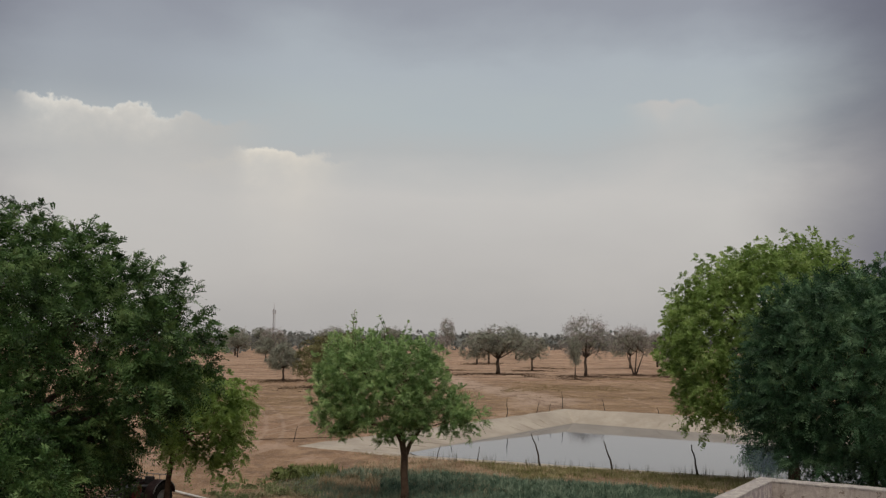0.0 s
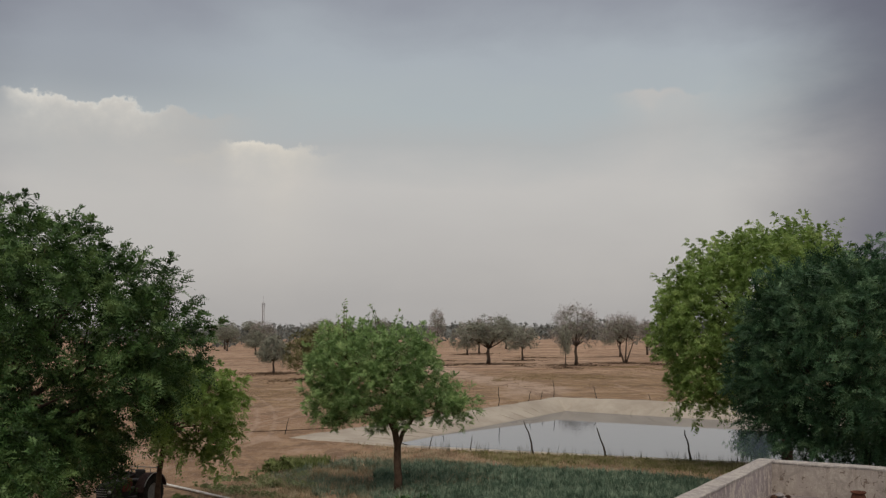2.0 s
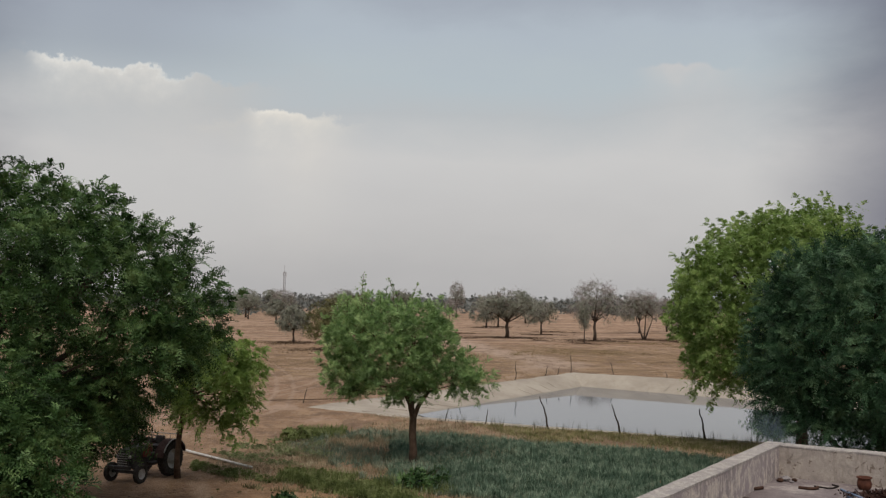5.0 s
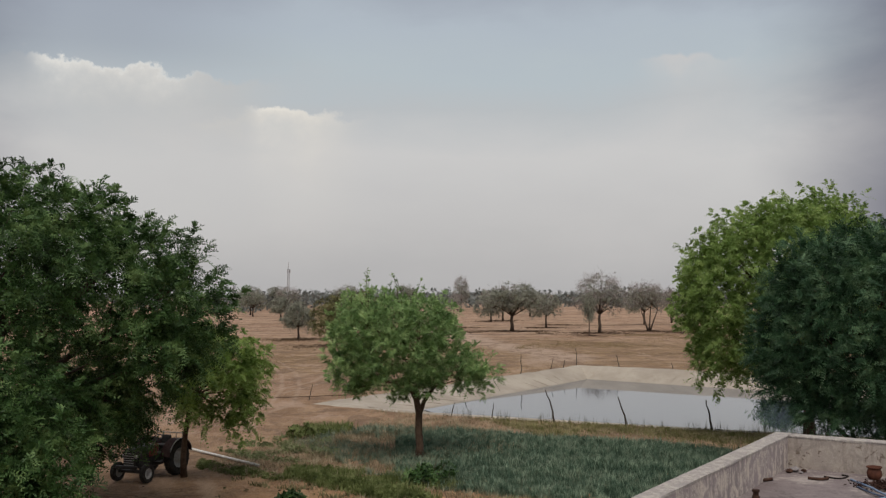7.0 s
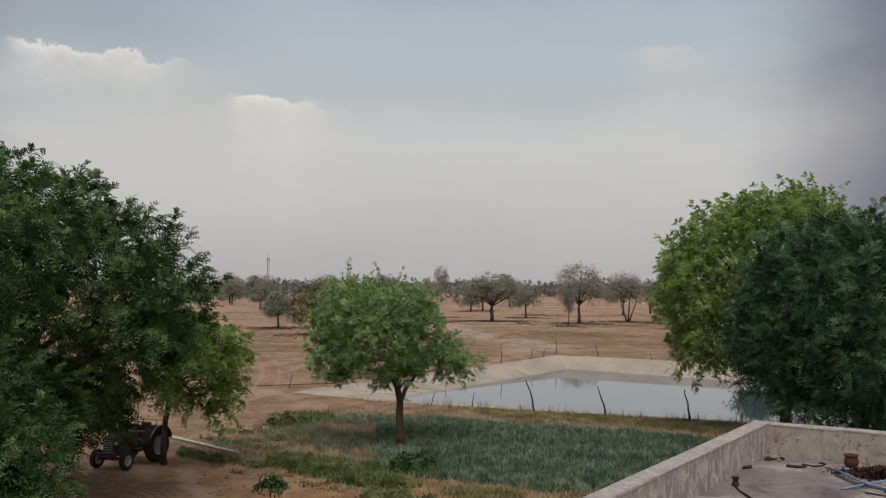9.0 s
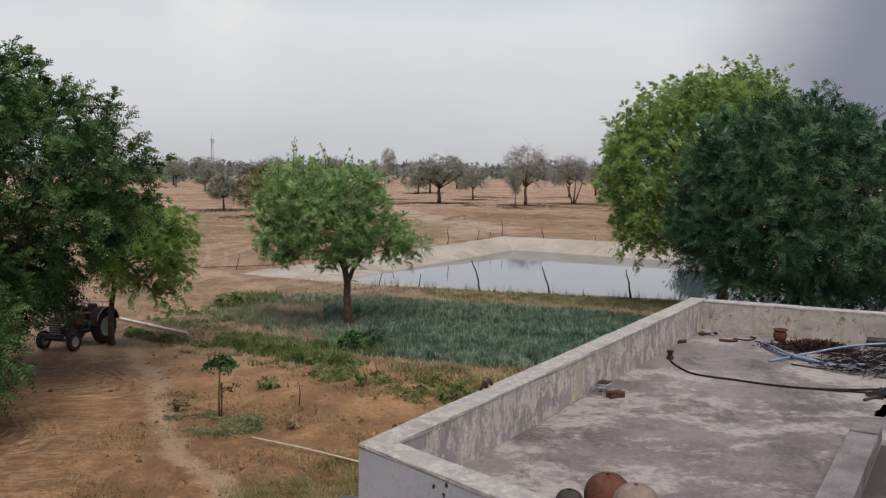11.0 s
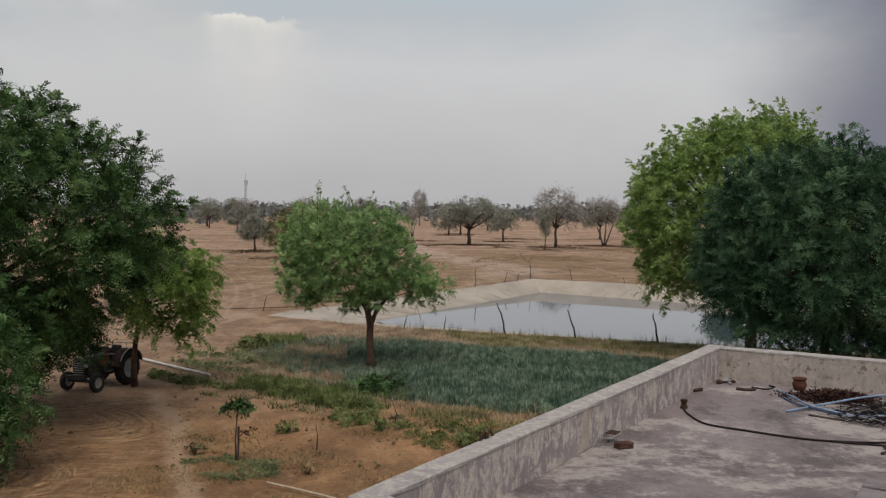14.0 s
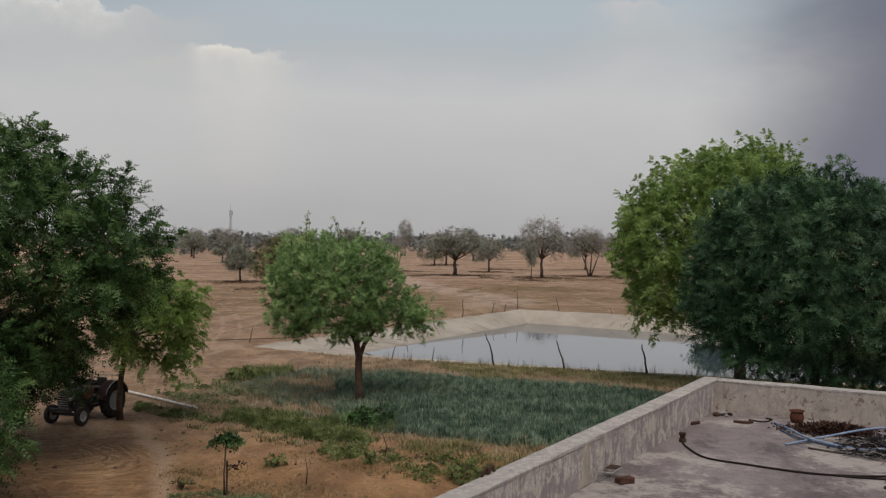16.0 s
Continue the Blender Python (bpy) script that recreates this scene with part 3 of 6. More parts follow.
def ground_z(x, y):
    x, y = np.asarray(x, float), np.asarray(y, float)
    far = np.clip((y - 130) / 200, 0, 1)
    z = 0.03 * np.sin(x * 0.9 + 1.3 * np.sin(y * 0.37)) * np.sin(y * 0.8 + 0.7)
    z = z + 0.02 * np.sin(x * 2.3 + y * 1.1) * np.sin(y * 1.9 - x * 0.6)
    calm = np.clip((np.abs(y - 70) - 24) / 6, 0, 1)
    left = np.clip((-x - 9) / 3, 0, 1)
    z = z * np.maximum(calm, left)
    return z + far * (0.9 * np.sin(x * 0.021 + 0.6) * np.sin(y * 0.017 + 1.0))


def build_ground():
    def axis(lo, fine_lo, fine_hi, hi, step):
        mid = np.arange(fine_lo, fine_hi, step)
        grow = lambda a, b: a + (b - a) * (np.linspace(0, 1, 42)[1:] ** 3)
        return np.concatenate([grow(fine_lo, lo)[::-1], mid, grow(mid[-1], hi)])
    xs, ys = axis(-2400, -20, 46, 2400, 0.5), axis(-600, 4, 95, 3500, 0.5)
    gx, gy = np.meshgrid(xs, ys)
    gz = ground_z(gx, gy)
    gz[inside(LIP, gx, gy)] = -3.2
    w = len(xs)
    verts = np.stack([gx, gy, gz], -1).reshape(-1, 3)
    i = (np.arange(len(ys) - 1)[:, None] * w + np.arange(w - 1)).ravel()
    faces = np.stack([i, i + 1, i + 1 + w, i + w], -1)
    me = bpy.data.meshes.new("ground")
    me.from_pydata(verts.tolist(), [], faces.tolist())
    me.materials.append(SOIL)
    me.polygons.foreach_set("use_smooth", [True] * len(me.polygons))
    return tagged(new("ground", me), "reddish brown sandy farmland with faint tracks", "ground", kind="structure")


ground = build_ground()


# ---- storage pond ----
def build_pond():
    pond = thing("storage_pond", (0, 0, 0), 0, "lined farm pond with pale sloping sides and still water", "pond", kind="structure")
    n = len(CREST)
    cx, cy = np.mean(CREST, axis=0)
    out = [(x + (x - cx) / math.hypot(x - cx, y - cy) * 1.3, y + (y - cy) / math.hypot(x - cx, y - cy) * 1.3) for x, y in CREST]
    rnd = random.Random(4)
    for i in range(n):
        j = (i + 1) % n
        length = math.dist(CREST[i], CREST[j])
        m = max(6, int(length / 1.4))
        rows = [(out, [-0.12] * n), (CREST, CREST_Z), (LIP, [z - 0.03 for z in CREST_Z]), (SHORE, [WATER_Z - 0.06] * n), (TOE, [-2.4] * n)]
        verts, faces = [], []
        for a in range(m + 1):
            t = a / m
            fold = 0.03 if a % 2 and 0 < a < m else 0.0
            cols = []
            for poly, zs in rows:
                cols.append(Vector((poly[i][0] * (1 - t) + poly[j][0] * t, poly[i][1] * (1 - t) + poly[j][1] * t, zs[i] * (1 - t) + zs[j] * t)))
            cols[1].z += rnd.uniform(-0.05, 0.05) * (0 < a < m)
            cols[3:3] = [cols[2].lerp(cols[3], f) + Vector((0, 0, fold * rnd.uniform(0.3, 1))) for f in (0.35, 0.7)]
            verts += cols
        w = 7
        for a in range(m):
            for b in range(w - 1):
                q = a * w + b
                faces.append((q, q + 1, q + 1 + w, q + w))
        part("bank_liner", mesh_of("bank_liner", verts, faces, LINER), pond, "pale dusty sheet liner with folds")
    for i in (0, 4, 5):
        j = (i + 1) % n
        m = max(4, int(math.dist(CREST[i], CREST[j]) / 1.9))
        for a in range(1, m):
            t = a / m
            ends = [Vector((q[i][0] * (1 - t) + q[j][0] * t, q[i][1] * (1 - t) + q[j][1] * t, z)) for q, z in ((CREST, CREST_Z[i] * (1 - t) + CREST_Z[j] * t), (SHORE, WATER_Z - 0.06))]
            ends[1] = ends[0].lerp(ends[1], rnd.uniform(0.6, 1.0)) + Vector((rnd.uniform(-0.5, 0.5), rnd.uniform(-0.5, 0.5), 0))
            part("seam", mesh_of("seam", *tube([ends[0] + Vector((0, 0, 0.02)), ends[1] + Vector((0, 0, 0.05))], [0.022, 0.012], 5), LINER), pond)
    part("pond_bed", mesh_of("pond_bed", [(x, y, -2.4) for x, y in TOE], [tuple(range(n))], LINER), pond)
    water = new("water", mesh_of("water", [(x, y, WATER_Z) for x, y in SHORE], [tuple(range(n))], WATER))
    tagged(water, "still grey-blue pond water reflecting the sky", "water", kind="structure")


build_pond()


# ---- lower roof with its parapets ----
FLOOR, TOP = 3.80, 4.40
U = Vector((0.559, 0.829, 0)).normalized()      # along the long parapet, away from the eye
W = Vector((U.y, -U.x, 0))                      # across the roof, to the right
P0 = Vector((0.03, 9.12, 0))                    # outer near corner
N = Vector((0.59, -0.807, 0)).normalized()      # along the near parapet, which runs askew
IN = Vector((-N.y, N.x, 0))                     # from it towards the roof
LEN, WID, THICK = 11.8, 14.0, 0.30


def at(u, w, z=0.0):
    """A place on the roof: metres along the long parapet, metres across from its outer face, height."""
    p = P0 + U * u + W * w
    return Vector((p.x, p.y, z))


def slab(corners, z0, z1, bev=0.0, cuts=0, rough=0.0, seed=1):
    """An upright prism over a four-cornered plan, with slightly uneven edges."""
    bm = bmesh.new()
    lo = [bm.verts.new((c.x, c.y, z0)) for c in corners]
    hi = [bm.verts.new((c.x, c.y, z1)) for c in corners]
    bm.faces.new(lo[::-1])
    bm.faces.new(hi)
    for i in range(4):
        bm.faces.new((lo[i], lo[(i + 1) % 4], hi[(i + 1) % 4], hi[i]))
    if cuts:
        long_edges = [e for e in bm.edges if e.calc_length() > 1.5]
        bmesh.ops.subdivide_edges(bm, edges=long_edges, cuts=cuts, use_grid_fill=True)
    if bev:
        sharp = [e for e in bm.edges if len(e.link_faces) == 2 and e.calc_face_angle(0) > 0.6]
        bmesh.ops.bevel(bm, geom=sharp, offset=bev, segments=2, affect="EDGES", profile=0.6)
    rnd = random.Random(seed)
    if rough:
        for v in bm.verts:
            v.co += Vector((rnd.uniform(-rough, rough), rnd.uniform(-rough, rough), rnd.uniform(-rough, rough)))
    return bm


def corner(w, t):
    """Where a line w across from the long parapet's outer face meets a line t in from the near parapet's."""
    a, c = P0 + W * w, P0 + IN * t
    s = ((c - a).x * N.y - (c - a).y * N.x) / (U.x * N.y - U.y * N.x)
    return a + U * s


def build_roof():
    house = thing("lower_building", (0, 0, 0), 0, "single-storey whitewashed building with a flat parapet roof", "building")
    near_end = N * 9.0
    part_bm("roof_slab", slab([corner(0.1, 0.1), at(LEN - 0.1, 0.1), at(LEN - 0.1, WID), P0 + IN * 0.1 + near_end], FLOOR - 0.25, FLOOR, 0, 30), ROOF, house, "mottled grey cement roof with pale worn patches")
    wall_h = FLOOR - 0.25
    mitre = corner(THICK, THICK)
    long_plan = [P0, at(LEN, 0), at(LEN, THICK), mitre]
    far_plan = [at(LEN - THICK, THICK), at(LEN, THICK), at(LEN, WID), at(LEN - THICK, WID)]
    near_plan = [P0, mitre, P0 + IN * THICK + near_end, P0 + near_end]
    part_bm("side_wall", slab(long_plan, -0.3, wall_h), WALL_OUT, house, "pale limewashed outer wall")
    part_bm("back_wall", slab(far_plan, -0.3, wall_h), WALL_OUT, house)
    part_bm("front_wall", slab(near_plan, -0.3, wall_h), WALL_OUT, house)
    cap = TOP - 0.05
    for name, c, mat, lab in (
            ("long_parapet", long_plan, WALL_IN, "low parapet with flaking whitewash and dark runs"),
            ("far_parapet", far_plan, WALL_FAR, "low parapet with stained cream whitewash"),
            ("near_parapet", near_plan, WALL_OUT, "low parapet with pale lilac limewash")):
        part_bm(name, slab(c, wall_h, cap, 0, 14, 0.003), mat, house, lab)
    o = 0.006
    m_in, m_out = corner(THICK + o, THICK + o), corner(-o, -o)
    part_bm("coping", slab([m_out, at(LEN + o, -o), at(LEN + o, THICK + o), m_in], cap, TOP, 0.015, 26, 0.004, 2), COPING, house, "worn pale cement coping")
    part_bm("coping", slab([at(LEN - THICK - o, THICK + 0.014), at(LEN + o, THICK + 0.014), at(LEN + o, WID), at(LEN - THICK - o, WID)], cap, TOP - 0.003, 0.015, 26, 0.004, 3), COPING, house, "worn pale cement coping")
    part_bm("coping", slab([m_out, m_in, P0 + IN * (THICK + o) + near_end, P0 - IN * o + near_end], cap, TOP - 0.003, 0.015, 26, 0.004, 5), COPING, house, "worn pale cement coping")
    # plaster knocked off the front parapet
    for k, (s, z) in enumerate(((1.105, 4.27), (1.27, 4.325), (1.235, 4.23))):
        bm = bmesh.new()
        bmesh.ops.create_icosphere(bm, subdivisions=2, radius=0.5)
        rnd = random.Random(60 + k)
        for v in bm.verts:
            v.co = Vector((v.co.x * 0.035, v.co.y * 0.006, v.co.z * 0.05)) * rnd.uniform(0.75, 1.25)
        p = P0 + N * s - IN * 0.002
        part_bm("chip", bm, RUBBER, house, "dark chipped spot in the limewash", Matrix.Translation((p.x, p.y, z)) @ pose(0, 0, 0, 0, 30 - 25 * k, math.degrees(math.atan2(N.y, N.x))))
    # thick lime splash run down the inner face
    bm = bmesh.new()
    rnd = random.Random(70)
    rows = []
    for i in range(13):
        f = i / 12
        w = 0.10 + 0.05 * f + (0.12 * (f - 0.8) / 0.2 if f > 0.8 else 0.0)
        mid = 4.93 - 0.10 * f + rnd.uniform(-0.02, 0.02)
        z = 4.35 - 0.53 * f
        rows.append([bm.verts.new(at(mid + w * q + rnd.uniform(-0.025, 0.025), THICK + (0.002 if abs(q) == 1 else 0.008), z)) for q in (-1, -0.4, 0.4, 1)])
    for a, b in zip(rows, rows[1:]):
        for q in range(3):
            bm.faces.new((a[q], a[q + 1], b[q + 1], b[q]))
    bmesh.ops.solidify(bm, geom=bm.faces[:], thickness=0.004)
    part_bm("lime_splash", bm, LIME, house, "cream lime splash run down the parapet")
    # tin sheet leaning out from the wall below the roof edge
    bm = bmesh.new()
    bmesh.ops.create_grid(bm, x_segments=24, y_segments=2, size=0.5)
    for v in bm.verts:
        v.co = Vector((v.co.x * 1.9, v.co.y * 1.9, 0.015 * math.sin(v.co.x * 75) - v.co.y * 0.16 - 0.05 * (v.co.x * 2) ** 4))
    bmesh.ops.solidify(bm, geom=bm.faces[:], thickness=0.01)
    m = Matrix.Translation(at(1.55, -0.95, 2.92)) @ pose(0, 0, 0, 0, 0, math.degrees(math.atan2(U.y, U.x)))
    part_bm("awning", bm, TIN, house, "dull grey corrugated tin awning", m, True)


build_roof()


def build_upper_house():
    """The taller house from whose roof edge the yard is overlooked: plain walls and slab."""
    house = thing("upper_building", (0, 0, 0), 0, "two-storey plain limewashed house beside the lower roof", "building", kind="structure")
    for name, x0, x1, y0, y1, z0, z1 in (("front_wall", -9.0, 12.0, 0.75, 0.98, -0.3, 5.3), ("back_wall", -9.0, 12.0, -9.0, -8.77, -0.3, 5.3),
                                         ("side_wall", -9.0, -8.77, -8.77, 0.75, -0.3, 5.3), ("side_wall", 11.77, 12.0, -8.77, 0.75, -0.3, 5.3),
                                         ("roof_slab", -9.0, 12.0, -9.0, 0.98, 5.3, 5.5), ("parapet", -9.0, 12.0, 0.78, 0.98, 5.5, 6.0)):
        part_bm(name, slab([Vector((x0, y0, 0)), Vector((x1, y0, 0)), Vector((x1, y1, 0)), Vector((x0, y1, 0))], z0, z1, 0.0, 6), ROOF if name == "roof_slab" else WALL_OUT, house)


build_upper_house()


# ---- trees ----
def unit(v):
    return v / (np.linalg.norm(v, axis=1, keepdims=True) + 1e-9)


def leaf_array(rng, centres, outward, count, length, leaflets, leaf_len, leaf_wid, droop, spread, flat=0.3):
    """Sprays of paired leaflets lying on domed clumps: an (n*4, 3) array of leaf corners."""
    pick = rng.integers(0, len(centres), count)
    size = spread * rng.uniform(0.7, 1.3, (len(centres), 1))
    v = unit(unit(outward[pick]) * 0.75 + rng.normal(size=(count, 3)) * 0.62 + np.array([0, 0, 0.35]))
    o = centres[pick] + v * size[pick] * rng.uniform(0.55, 1.08, (count, 1)) * np.array([1.15, 1.15, 0.85])
    d = rng.normal(size=(count, 3))
    d = unit(d - v * (d * v).sum(1, keepdims=True)) + v * 0.45
    d[:, 2] -= droop * 0.5
    d = unit(d)
    ln = length * rng.uniform(0.55, 1.25, (count, 1))
    side = unit(np.cross(d, v))
    out = []
    for i in range(leaflets):
        t = (i + 0.6) / leaflets
        p = o + d * ln * t
        p[:, 2] -= (droop * ln[:, 0]) * t * t
        s = side if i % 2 else -side
        ld = d * 0.6 + s * 0.75 + rng.normal(size=(count, 3)) * 0.22
        ld[:, 2] -= droop * 0.3
        ld = unit(ld)
        nrm = v + rng.normal(size=(count, 3)) * 0.30
        nrm[:, 2] += flat
        w = unit(np.cross(ld, nrm))
        ll = leaf_len * rng.uniform(0.7, 1.25, (count, 1))
        ww = leaf_wid * rng.uniform(0.7, 1.25, (count, 1)) * 0.5
        mid = p + ld * ll * 0.45
        out.append(np.stack([p, mid + w * ww, p + ld * ll, mid - w * ww], 1))
    return np.concatenate(out, 0).reshape(-1, 3)


def clumps(rng, lobes, per_volume, inner=0.45):
    """Clump centres through ellipsoid lobes (centre, radii), thicker towards the outside, with their outward directions."""
    cs, outs = [], []
    for c, r in lobes:
        c, r = np.array(c, float), np.array(r, float)
        n = max(6, int(per_volume * (r[0] * r[1] * r[2]) ** (2 / 3)))
        v = rng.normal(size=(n, 3))
        v /= np.linalg.norm(v, axis=1, keepdims=True)
        rad = inner + (1 - inner) * rng.uniform(0, 1, (n, 1)) ** 0.45
        p = c + v * r * rad * rng.uniform(0.88, 1.06, (n, 1))
        keep = np.ones(n, bool)
        for c2, r2 in lobes:
            c2, r2 = np.array(c2, float), np.array(r2, float)
            if (c2 == c).all():
                continue
            keep &= (((p - c2) / r2) ** 2).sum(1) > 0.3
        cs.append(p[keep])
        outs.append((v / r * r.mean())[keep])
    return np.concatenate(cs), np.concatenate(outs)


def shoot_tips(rng, lobes, gap, lumps=0.3, low=0.8):
    """Places and outward directions of leafy shoots, spaced about gap apart over the outside of the joined lobes."""
    ps, ns = [], []
    for c, r in lobes:
        c, r = np.array(c, float), np.array(r, float)
        n = int(90 * (r[0] * r[1] * r[2]) ** (2 / 3) / gap ** 2 * 0.5)
        v = unit(rng.normal(size=(n, 3)))
        p = c + v * r
        keep = np.ones(n, bool)
        for c2, r2 in lobes:
            c2, r2 = np.array(c2, float), np.array(r2, float)
            if not (c2 == c).all():
                keep &= (((p - c2) / r2) ** 2).sum(1) > low
        ps.append(p[keep])
        ns.append(unit(v / r)[keep])
    p, n = np.concatenate(ps), np.concatenate(ns)
    turn = rng.permutation(len(p))
    p, n = p[turn], n[turn]
    _, first = np.unique(np.floor(p / gap).astype(int), axis=0, return_index=True)
    p, n = p[first], n[first]
    swell = np.sin(p[:, 0] * 3.7 + 1.7 * np.sin(p[:, 2] * 1.9)) + np.sin(p[:, 2] * 4.2 + p[:, 1] * 2.7) + np.sin(p[:, 1] * 3.9 - p[:, 0] * 1.6)
    reach = np.where(rng.uniform(size=len(p)) < 0.09, rng.uniform(0.2, 0.75, len(p)), 0.0)
    return p + n * (lumps * (0.45 * swell + rng.normal(size=len(p)) * 0.35 + reach))[:, None], n


def rosettes(rng, tips, outward, each, length, pairs, leaf_len, leaf_wid, droop, rise=0.5, wide=80.0):
    """Feathery leaves arching out round each shoot tip: an (n*4, 3) array of leaflet corners."""
    axis = unit(outward * 0.75 + rng.normal(size=tips.shape) * 0.3 + np.array([0, 0, rise]))
    size = rng.uniform(0.65, 1.25, (len(tips), 1))
    a, size = np.repeat(axis, each, 0), np.repeat(size, each, 0)
    n = len(a)
    th = np.radians(rng.uniform(8, wide, (n, 1)))
    side = rng.normal(size=(n, 3))
    side = unit(side - a * (side * a).sum(1, keepdims=True))
    d = a * np.cos(th) + side * np.sin(th)
    o = np.repeat(tips, each, 0) - a * length * size * (0.25 + 0.5 * th)
    ln = length * size * rng.uniform(0.75, 1.2, (n, 1))
    across = unit(np.cross(d, a + rng.normal(size=(n, 3)) * 0.25))
    face = np.cross(across, d)
    out = []
    for i in range(pairs):
        t = (i + 0.7) / pairs
        p = o + d * ln * t
        p[:, 2] -= droop * ln[:, 0] * t * t
        taper = 1.0 - 0.45 * abs(t - 0.35)
        for sgn in (-1, 1):
            ld = d * 0.62 + across * (0.72 * sgn) + rng.normal(size=(n, 3)) * 0.14
            ld[:, 2] -= droop * 0.45 * t
            ld = unit(ld)
            w = unit(np.cross(ld, face + rng.normal(size=(n, 3)) * 0.25))
            ll = leaf_len * taper * rng.uniform(0.75, 1.2, (n, 1))
            ww = leaf_wid * taper * rng.uniform(0.75, 1.2, (n, 1)) * 0.5
            mid = p + ld * ll * 0.45
            out.append(np.stack([p, mid + w * ww, p + ld * ll, mid - w * ww], 1))
    return np.concatenate(out, 0).reshape(-1, 3)


def limb(rng, a, b, r0, r1, sag=0.15, n=6, sides=7):
    a, b = Vector(a), Vector(b)
    mid = a.lerp(b, 0.5) + Vector((rng.normal() * sag, rng.normal() * sag, abs(rng.normal()) * sag)) * (b - a).length * 0.5
    pts = []
    for i in range(n + 1):
        t = i / n
        pts.append(a * (1 - t) ** 2 + mid * (2 * t * (1 - t)) + b * t * t)
    return tube(pts, [r0 + (r1 - r0) * i / n for i in range(n + 1)], sides)


def tree(name, base, stems, lobes, leaf, bark, label, seed, sprays, length, leaflets, leaf_len, leaf_wid, droop,
         per_volume=9.0, spread=0.3, limbs=14, twigs=40, inner=0.45, spikes=(), group="", flat=0.3, category="tree", filling=0.3, plume=None):
    """stems: lists of (points, radii) from the ground to the forks; lobes: crown ellipsoids; all relative to the base."""
    rng = np.random.default_rng(seed)
    root = thing(name, base, 0, label, category, group)
    cs, outs = clumps(rng, lobes, per_volume, inner)
    part("trunk", mesh_of("trunk", *joined([tube(p, r, 10) for p, r in stems]), bark, True), root)
    pieces, ends = [], []
    order = rng.permutation(len(cs))
    for i in order[:limbs]:
        stem = stems[int(rng.integers(0, len(stems)))]
        start = Vector(stem[0][-1])
        goal = Vector(cs[i])
        part("limb", mesh_of("limb", *limb(rng, start, start.lerp(goal, 0.92), stem[1][-1] * (0.42 if plume else 0.62), 0.012), bark, True), root)
        ends.append(start.lerp(goal, 0.55))
    for i in order[limbs:limbs + twigs]:
        goal = Vector(cs[i])
        start = min(ends, key=lambda e: (e - goal).length)
        pieces.append(limb(rng, start, goal, stems[0][1][-1] * 0.2, 0.008, 0.12, 4, 5))
    if plume:
        gap, each, lumps, rise, inward, skirt, kept = plume
        tips, outs = shoot_tips(rng, lobes, gap, lumps)
        full = (tips[:, 2] > skirt) | (rng.uniform(size=len(tips)) < kept)
        tips, outs = tips[full], outs[full]
        la = rosettes(rng, tips, outs, each, length, leaflets, leaf_len, leaf_wid, droop, rise)
        if inward:
            deep = tips - outs * rng.uniform(0.35, inward, (len(tips), 1))
            la = np.concatenate([la, rosettes(rng, deep, outs, each, length, leaflets // 2, leaf_len * 1.2, leaf_wid * 1.5, droop, rise)])
        for x, y, z, ln in spikes:
            k = int(ln / 0.16) + 2
            f = np.linspace(0, 1, k)
            bend = rng.normal(size=2) * 0.18 * ln
            shoot = np.stack([x + bend[0] * f * f, y + bend[1] * f * f, z - 0.3 + (ln + 0.3) * f], 1)
            la = np.concatenate([la, rosettes(rng, shoot, np.tile([0.0, 0.0, 1.0], (k, 1)), 5, length * 0.5, max(3, leaflets // 2), leaf_len, leaf_wid, droop * 0.6, 0.6, 100.0)])
            pieces.append(tube([tuple(shoot[0] - np.array([0, 0, 0.5])), tuple(shoot[k // 2]), tuple(shoot[-1])], [0.02, 0.014, 0.006], 5))
        tagged(part("twig_work", mesh_of("twig_work", *joined(pieces), bark, True), root), kind="stuff")
        part("crown", fast_mesh("crown", la, 4, leaf), root)
        return root
    tagged(part("twig_work", mesh_of("twig_work", *joined(pieces), bark, True), root), kind="stuff")
    la = leaf_array(rng, cs, outs, sprays, length, leaflets, leaf_len, leaf_wid, droop, spread, flat)
    for x, y, z, ln in spikes:
        c = np.array([[x, y, z + ln * f] for f in (0.1, 0.35, 0.6, 0.85)])
        la = np.concatenate([la, leaf_array(rng, c, np.tile([0.1, 0, 1.0], (4, 1)), 22, length * 0.7, leaflets, leaf_len, leaf_wid, droop * 0.3, 0.09)])
    fill = cs + (np.mean(cs, axis=0) - cs) * rng.uniform(0.2, 0.6, (len(cs), 1))
    la = np.concatenate([la, leaf_array(rng, fill, outs, int(sprays * filling), length, leaflets, leaf_len * 1.1, leaf_wid * 1.15, droop, spread * 1.2, flat)])
    part("crown", fast_mesh("crown", la, 4, leaf), root)
    return root


def gz(x, y):
    return float(ground_z(x, y))


